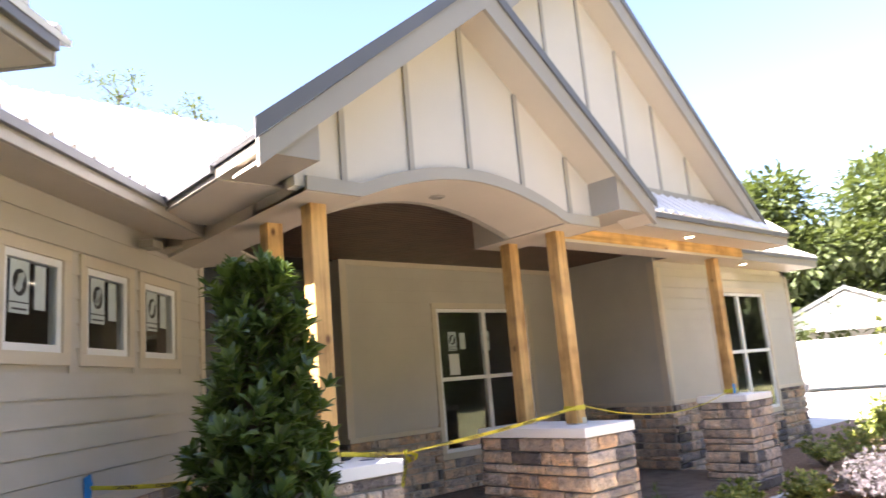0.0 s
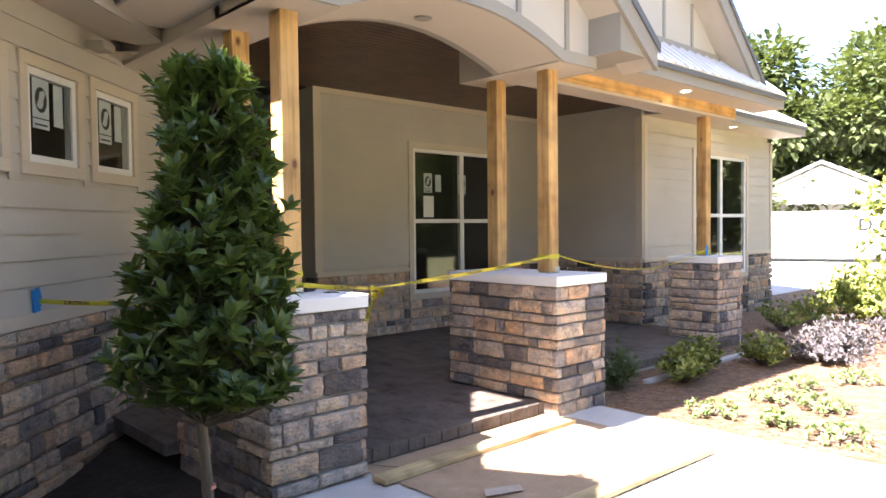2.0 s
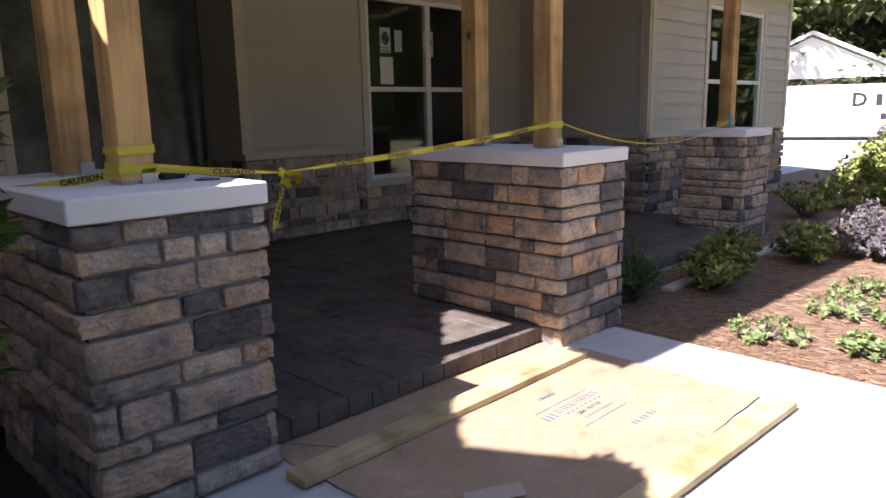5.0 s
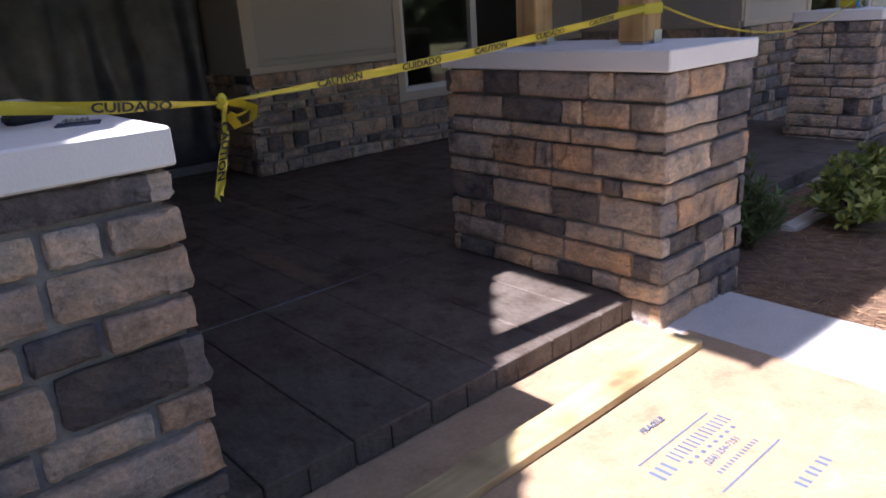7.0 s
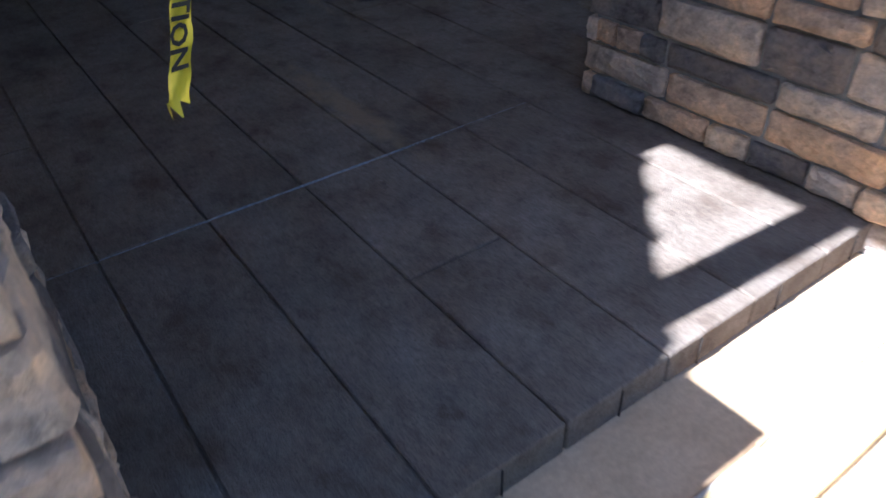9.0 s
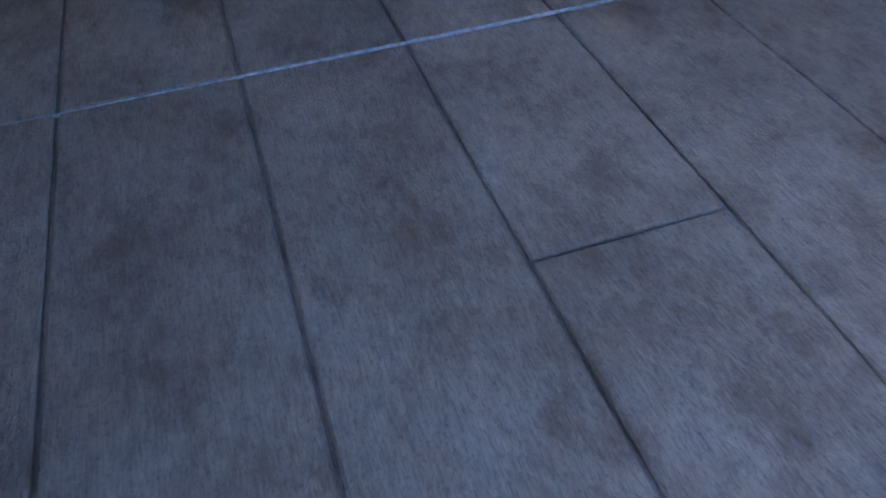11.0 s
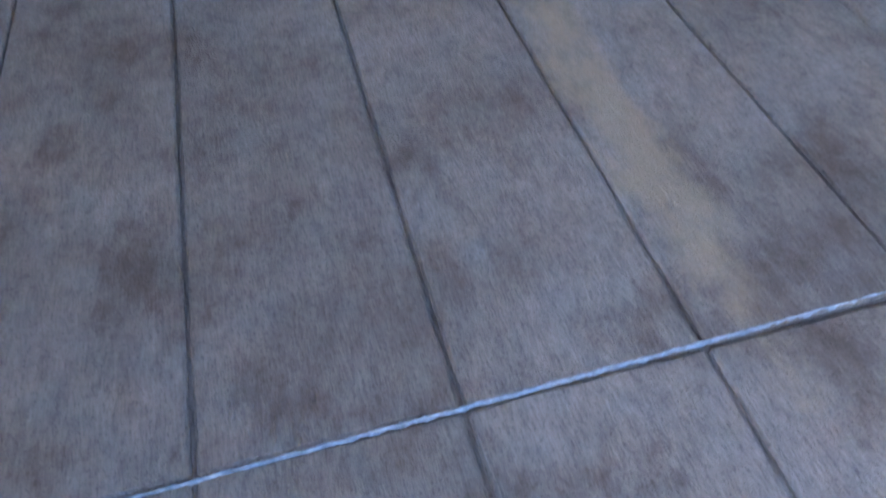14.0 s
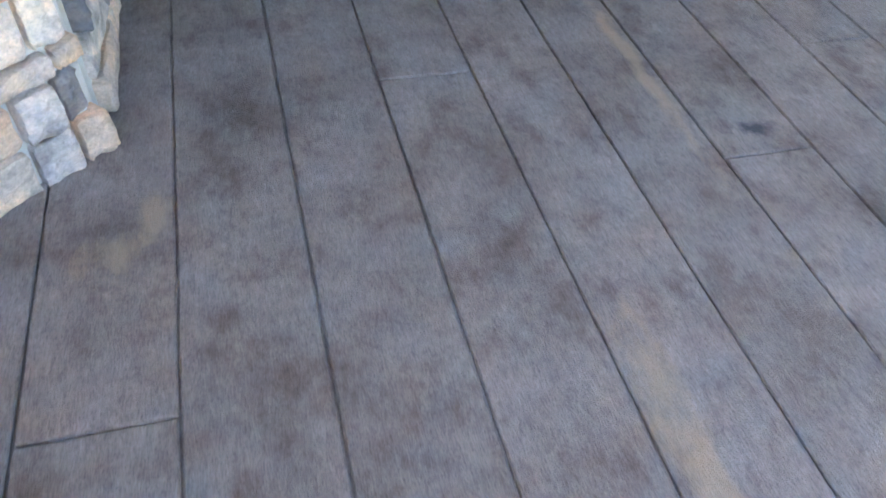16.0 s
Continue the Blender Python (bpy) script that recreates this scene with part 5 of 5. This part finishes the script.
tail = [(KNOT, (0.6, -0.7, 0)), ((kx - 0.004, ky - 0.004, kz - 0.06), (0.75, -0.6, 0.1)), ((kx - 0.012, ky + 0.004, kz - 0.12), (0.9, -0.4, 0.1)), ((kx - 0.026, ky + 0.012, kz - 0.18), (0.8, -0.6, 0.2)), ((kx - 0.038, ky + 0.014, kz - 0.23), (0.9, -0.4, 0.25)), ((kx - 0.050, ky + 0.018, kz - 0.272), (1, -0.3, 0.4))]
tape(tail, 0.029, ["CAUTION"], tp, 0.14, step=0.012, ragged=True)
# knot with two loops
b2 = bmesh.new()
bmesh.ops.create_icosphere(b2, subdivisions=2, radius=0.021, matrix=Matrix.Translation(KNOT) @ Matrix.Diagonal((0.8, 0.8, 1.3, 1)))
for v in b2.verts:
    v.co += Vector((math.sin(v.co.z * 300) * 0.003, math.cos(v.co.x * 260) * 0.003, 0))
part("knot", b2, M_TAPE, tp)
for k, (dx, dz, w) in enumerate(((0.085, -0.075, 0.036), (0.065, -0.045, 0.03))):
    pts = [(0, 0, 0), (dx * 0.5, -0.012, -0.006), (dx, -0.02, dz * 0.35), (dx * 0.95, -0.006, dz * 0.85), (dx * 0.45, 0.004, dz), (0.01, 0, -0.035)]
    b2 = bmesh.new()
    prev = None
    for p in pts:
        c = Vector(KNOT) + Vector(p)
        cur = (b2.verts.new(c + Vector((0.004, -w / 2, 0.008))), b2.verts.new(c + Vector((-0.004, w / 2, -0.008))))
        if prev:
            b2.faces.new((prev[0], cur[0], cur[1], prev[1]))
        prev = cur
    part("loop", b2, M_TAPE, tp, smooth=True)


def wrap(x, y, z, w, h, parent, tiltz=0.0):
    r = w / 2 + 0.004
    b2 = bmesh.new()
    ring = [(-r, -r), (r, -r), (r, r), (-r, r)]
    lo = [b2.verts.new((x + a, y + c, z - h / 2 + tiltz * (a + c))) for a, c in ring]
    hi = [b2.verts.new((x + a, y + c, z + h / 2 + tiltz * (a - c))) for a, c in ring]
    for i in range(4):
        j = (i + 1) % 4
        b2.faces.new((lo[i], lo[j], hi[j], hi[i]))
    part("wrap", b2, M_TAPE, parent)


wrap(-0.86, 0.245, 1.275, 0.142, 0.03, tp, 0.03)
wrap(-0.86, 0.245, 1.20, 0.142, 0.045, tp, -0.05)
wrap(1.96, 0.235, 1.295, 0.142, 0.042, tp, 0.02)
wrap(6.22, 0.83, 1.19, 0.142, 0.05, tp, 0.03)
# short run from the wing wall
t2 = thing("caution_tape", "yellow caution tape taped to the wing wall", "tape")
P_ = MD @ Vector((du(-0.33), -0.03, 1.09))
tape(sag(P_, (-0.94, 0.22, 1.18), 0.05, 14, (0, 0, 1), (0, 0, 1)), 0.032, ["CAUTION"], t2, 0.3)
b2 = prism([(-0.05, -0.09), (0.03, -0.08), (0.05, 0.02), (0.02, 0.09), (-0.06, 0.07)], -0.03, -0.022, MD @ Matrix.Translation((du(-0.35), -0.012, 1.10)))
tagged(part("painters_tape", b2, M_BLUETAPE), "crumpled blue painters tape on the siding", "tape")
b2 = prism([(-0.04, -0.06), (0.03, -0.07), (0.035, 0.05), (-0.03, 0.07)], -0.006, 0.0, Matrix.Translation((6.16, 0.756, 1.22)))
tagged(part("painters_tape", b2, M_BLUETAPE), "small blue painters tape on the post base", "tape")

# ---- lumber and cardboard on the walkway ----
def plank_board(name, label, a, c, width, thick, z):
    a, c = Vector((*a, 0)), Vector((*c, 0))
    l = (c - a).length
    ang = math.degrees(math.atan2(c.y - a.y, c.x - a.x))
    e = box(0, l, -width / 2, width / 2, 0, thick, 0.003)
    for v in e.verts:
        v.co.z += 0.004 * math.sin(v.co.x * 2)
    ob = part(name, e, M_LUMBER)
    ob.matrix_basis = pose(a.x, a.y, z, 0, 0, ang)
    return tagged(ob, label, "board", group="boards on the walkway")


CARD_Z = WALK_Z + 0.004


def sheet(outline, z, amp, seed, nx=36, ny=20):
    """A slightly buckled cardboard sheet over a four-cornered outline."""
    b2 = bmesh.new()
    p00, p10, p11, p01 = (Vector((*p, 0)) for p in outline)
    rows = []
    for j in range(ny + 1):
        r = []
        for i in range(nx + 1):
            u, w = i / nx, j / ny
            p = p00 * (1 - u) * (1 - w) + p10 * u * (1 - w) + p11 * u * w + p01 * (1 - u) * w
            edge = min(u, 1 - u, w, 1 - w)
            rag = 0.008 * (noise.noise((p.x * 9, p.y * 9, seed)) if edge == 0 else 0)
            zz = z + amp * (0.5 + 0.5 * noise.noise((p.x * 2.3, p.y * 3.1, seed)))
            r.append(b2.verts.new((p.x + rag, p.y + rag, zz)))
        rows.append(r)
    for r0, r1 in zip(rows, rows[1:]):
        for k in range(nx):
            b2.faces.new((r0[k], r0[k + 1], r1[k + 1], r1[k]))
    ext = bmesh.ops.extrude_face_region(b2, geom=list(b2.faces))
    for g in ext["geom"]:
        if isinstance(g, bmesh.types.BMVert):
            g.co.z -= 0.004
    bmesh.ops.recalc_face_normals(b2, faces=b2.faces)
    return b2


cb = thing("cardboard_sheet", "flattened brown cardboard box laid on the walkway", "cardboard")
part("board", sheet([(-0.44, -1.42), (1.63, -1.40), (1.66, -0.26), (-0.45, -0.26)], CARD_Z + 0.004, 0.008, 3), M_CARD, cb)


def flatbars(bars, material, name="print_bar"):
    for x0, x1, y0, y1 in bars:
        b3 = bmesh.new()
        n = max(2, int((x1 - x0) / 0.04))
        lo, hi = [], []
        for i in range(n + 1):
            x = x0 + (x1 - x0) * i / n
            lo.append(b3.verts.new((x, y0, CARD_Z + 0.0055 + 0.008 * (0.5 + 0.5 * noise.noise((x * 2.3, y0 * 3.1, 3))))))
            hi.append(b3.verts.new((x, y1, CARD_Z + 0.0055 + 0.008 * (0.5 + 0.5 * noise.noise((x * 2.3, y1 * 3.1, 3))))))
        for i in range(n):
            b3.faces.new((lo[i], lo[i + 1], hi[i + 1], hi[i]))
        part(name, b3, material, cb, "faded blue printing")


flatbars([(0.64, 1.08, -0.676, -0.669), (0.70, 1.085, -0.934, -0.927), (0.63, 0.645, -0.775, -0.715), (0.662, 0.677, -0.775, -0.715), (0.695, 0.71, -0.775, -0.715)], M_BLUEINK)
flatbars([(0.745 + i * 0.052 + k * 0.024, 0.755 + i * 0.052 + k * 0.024, -0.757, -0.703) for i in range(7) for k in (0, 1)], M_BLUEINK)
flatbars([(0.76 + i * 0.04, 0.778 + i * 0.04, -0.790, -0.776) for i in range(8)], M_BLUEINK)
flatbars([(0.78 + i * 0.02, 0.79 + i * 0.02, -0.885, -0.867) for i in range(13)], M_BLUEINK)
flatbars([(0.89 + i * 0.075 + k * 0.03, 0.905 + i * 0.075 + k * 0.03, -1.10, -1.06) for i in range(3) for k in (0, 1)], M_BLUEINK)
b3 = bmesh.new()
lettering(b3, "FRAGILE", lambda x, y: (0.87 + x * 0.036 + y * 0.008, -0.575 + y * 0.036, CARD_Z + 0.0135))
part("lettering", b3, M_BLUEINK, cb, "faded blue word")
b3 = bmesh.new()
lettering(b3, "(256) 354-7151", lambda x, y: (0.895 + x * 0.034 + y * 0.006, -0.825 + y * 0.034, CARD_Z + 0.0135))
part("lettering", b3, M_BLUEINK, cb, "faded blue telephone number")
scraps = ([(-0.46, -0.25), (1.585, -0.24), (1.585, 0.03), (-0.46, 0.03)], [(-0.20, -0.25), (0.80, -0.24), (0.62, -0.02), (-0.36, -0.01)], [(0.70, -0.25), (1.56, -0.24), (1.57, -0.06), (0.98, -0.03)])
for k, o in enumerate(scraps):
    tagged(part("cardboard_scrap", sheet(o, CARD_Z + 0.001 + 0.004 * (k > 0), 0.005, 11 + k, 14, 6), M_CARD), "torn cardboard strip between step and board", "cardboard", "cardboard scraps")
tagged(part("cardboard_scrap", sheet([(-0.24, -1.02), (0.0, -1.12), (0.06, -1.04), (-0.16, -0.93)], CARD_Z + 0.022, 0.010, 19, 8, 4), simple("faded_cardboard", (0.50, 0.41, 0.32), 0.8, 0, 0.12, 14)), "small loose cardboard scrap on the sheet", "cardboard", "cardboard scraps")
plank_board("lumber_board", "long treated pine board along the step", (-0.56, -0.35), (1.53, -0.33), 0.14, 0.036, CARD_Z + 0.013)
plank_board("lumber_board", "long treated pine board at the sheet edge", (-0.47, -1.46), (1.58, -1.53), 0.14, 0.036, CARD_Z + 0.013)

# ---- things on the first pier cap ----
case = thing("sunglasses_case", "small black case lying on the pier cap", "case", (-0.665, 0.30, CAPZ), 20)
b2 = box(-0.06, 0.06, -0.03, 0.03, 0.0, 0.032, 0.012)
part("shell", b2, M_BLACK, case)
part("strap", tube([(0.06, 0, 0.012), (0.085, 0.01, 0.02), (0.10, 0.0, 0.010)], 0.006, 6), M_BLACK, case)
pk_ = thing("screw_packet", "clear plastic hardware packet with printed card", "packet", (-0.60, 0.11, CAPZ), -20)
part("card", box(-0.05, 0.05, -0.035, 0.035, 0.0, 0.004, 0.001), simple("dark_blue_card", (0.06, 0.07, 0.12), 0.4), pk_)
for k in range(5):
    part("screw", tube([(-0.03 + 0.012 * k, -0.01, 0.010), (-0.026 + 0.012 * k, 0.016, 0.012)], 0.004, 6), M_STEEL, pk_)

# ---- stickers and notices on the glass ----
def sticker(m, u, w, wd_, ht, oval, name="window_sticker", material=None, label="pale manufacturer sticker with dark oval on the glass"):
    e = thing(name, label, "sticker", group="window stickers")
    part("paper", box(u, u + wd_, -0.006, -0.002, w, w + ht, m=m), material or M_STICKER, e)
    if oval:
        n = 24
        cx, cy = u + wd_ * 0.5, w + ht * 0.58
        part("oval", prism([(cx + wd_ * 0.36 * math.cos(2 * math.pi * k / n), cy + wd_ * 0.46 * math.sin(2 * math.pi * k / n)) for k in range(n)], -0.008, -0.0065, m), M_INK, e)
        curl = [(0.22, 0.26), (0.10, 0.36), (-0.06, 0.28), (-0.08, 0.12), (0.08, 0.0), (0.10, -0.16), (-0.04, -0.32), (-0.24, -0.22)]
        edge = [(cx + wd_ * (x + 0.035), cy + wd_ * y) for x, y in curl] + [(cx + wd_ * (x - 0.035), cy + wd_ * (y - 0.02)) for x, y in reversed(curl)]
        part("stroke", prism(edge, -0.0095, -0.0085, m), M_STICKER, e)
        part("text_bar", box(u + wd_ * 0.12, u + wd_ * 0.88, -0.008, -0.0065, w + ht * 0.06, w + ht * 0.10, m=m), M_INK, e)
        part("rule", box(u, u + wd_, -0.008, -0.0065, w + ht * 0.19, w + ht * 0.215, m=m), M_INK, e)


for a, c, w0, w1 in dw:
    sticker(MD, a + 0.10, w0 + 0.25, 0.20, 0.36, True)
    sticker(MD, a + 0.36, w0 + 0.29, 0.12, 0.31, False, label="blank pale sheet stuck on the glass")
u0 = fw[0][0]
sticker(MF, u0 + 0.24, 2.12, 0.17, 0.30, True)
sticker(MF, u0 + 0.48, 2.14, 0.12, 0.26, False, label="blank pale sheet stuck on the glass")
sticker(MF, u0 + 0.98, 2.10, 0.17, 0.32, True)
sticker(MF, u0 + 0.23, 1.74, 0.21, 0.33, False, "paper_notice", M_PAPER, "white paper notice taped to the window")
sticker(MR, rw[0][0] + 0.18, 2.05, 0.15, 0.28, False, label="blank pale sheet stuck on the glass")

# ---- ceiling fittings ----
M_LAMP, nt, b = mat("lit_downlight")
b.inputs["Emission Color"].default_value = (1, 0.85, 0.6, 1)
b.inputs["Emission Strength"].default_value = 6.0


def downlight(x, y, z, lit, r=0.075):
    e = thing("downlight", "round recessed soffit downlight with white ring" if lit else "unlit round recessed downlight in the arch", "light", (x, y, z), group="soffit downlights")
    ring = bmesh.new()
    n = 24
    a = [ring.verts.new((r * math.cos(6.2832 * k / n), r * math.sin(6.2832 * k / n), -0.006)) for k in range(n)]
    c = [ring.verts.new((r * 0.78 * math.cos(6.2832 * k / n), r * 0.78 * math.sin(6.2832 * k / n), -0.009)) for k in range(n)]
    d = [ring.verts.new((r * 1.02 * math.cos(6.2832 * k / n), r * 1.02 * math.sin(6.2832 * k / n), 0.0)) for k in range(n)]
    for k in range(n):
        j = (k + 1) % n
        ring.faces.new((a[k], a[j], c[j], c[k]))
        ring.faces.new((d[k], d[j], a[j], a[k]))
    part("ring", ring, M_WHITE if lit else M_FASCIA, e)
    disc = bmesh.new()
    disc.faces.new([disc.verts.new((r * 0.78 * math.cos(-6.2832 * k / n), r * 0.78 * math.sin(-6.2832 * k / n), -0.005)) for k in range(n)])
    part("lens", disc, M_LAMP if lit else M_FASCIA, e)


downlight(5.0, 0.45, PEZ - 0.172, True)
downlight(9.1, RY - 0.32, 3.49 - 0.172, True)
downlight(3.2, 2.3, 3.498, True)
downlight(0.56, 0.42, CROWN_Z - 0.004, False)
vb = thing("soffit_junction_box", "small painted junction box under the wing soffit", "box")
part("box_body", box(du(0.28), du(0.46), -0.24, -0.10, 3.02, 3.088, 0.006, m=MD), M_FASCIA, vb)

# ---- crated glass leaning on the near wall ----
foot = Vector((-3.19, -0.84, GROUND_Z))
upv = (Vector((-3.46, -0.39, 2.60)) - foot)
H_ = upv.length
upv.normalize()
al_ = Vector((0.7071, 0.7071, 0))
rt_ = (al_ - upv * upv.dot(al_)).normalized()
MC = Matrix.Translation(foot) @ Matrix((rt_, upv.cross(rt_) * -1, upv)).transposed().to_4x4()
cr = thing("glass_pack", "tall film-covered glass pane with cardboard edging leaning on siding", "glass pane")
film = simple("milky_protective_film", (0.52, 0.56, 0.57), 0.25, 0, 0.06, 2)
part("pane", box(-1.15, -0.10, -0.012, 0.012, 0.10, H_ - 0.16, m=MC), film, cr, "milky film on the glass")
part("top_rail", box(-1.2, -0.09, -0.03, 0.03, H_ - 0.16, H_ - 0.03, 0.004, m=MC), M_LUMBER, cr)
part("edge_board", box(-0.09, 0.0, -0.05, 0.05, 0.0, H_ - 0.02, 0.004, m=MC), M_CARD, cr, "brown cardboard edge protector")
part("bottom_rail", box(-1.2, -0.10, -0.03, 0.03, 0.0, 0.10, 0.004, m=MC), M_LUMBER, cr)
part("flap", box(-0.085, 0.045, -0.075, -0.055, 1.72, 2.12, 0.002, m=MC), simple("dark_cardboard", (0.22, 0.13, 0.08), 0.7), cr, "dark cardboard flap")
for z in (H_ - 0.07, H_ - 0.30, 0.62):
    part("strap", box(-1.2, 0.004, -0.056, -0.0505, z, z + 0.014, m=MC), M_PAPER, cr)

# efflorescence along the cold joint in the floor
bm = bmesh.new()
rj = random.Random(31)
prev = None
for k in range(560):
    x = -0.66 + k * 0.0036
    c_ = 1.2795 + x * 0.013 + 0.0018 * noise.noise((x * 40, 0, 4))
    w_ = 0.0021 + 0.0026 * noise.noise((x * 60, 2, 1)) + rj.uniform(-.0009, .0009)
    if noise.noise((x * 9, 5, 3)) < -0.22:
        w_ *= 0.25
    z = 0.0008 + rj.random() * 0.0016
    cur = [bm.verts.new((x, c_ - w_ - 0.0012, -0.004)), bm.verts.new((x, c_ - w_ * 0.4, z)), bm.verts.new((x, c_ + w_ * 0.4, z)), bm.verts.new((x, c_ + w_ + 0.0012, -0.004))]
    if prev:
        for a, c in ((0, 1), (1, 2), (2, 3)):
            bm.faces.new((prev[a], cur[a], cur[c], prev[c]))
    prev = cur
part("joint_residue", bm, simple("pale_joint_residue", (0.19, 0.195, 0.21), 0.7, 0, 0.5, 60), floor_ob, "pale residue along a floor joint")
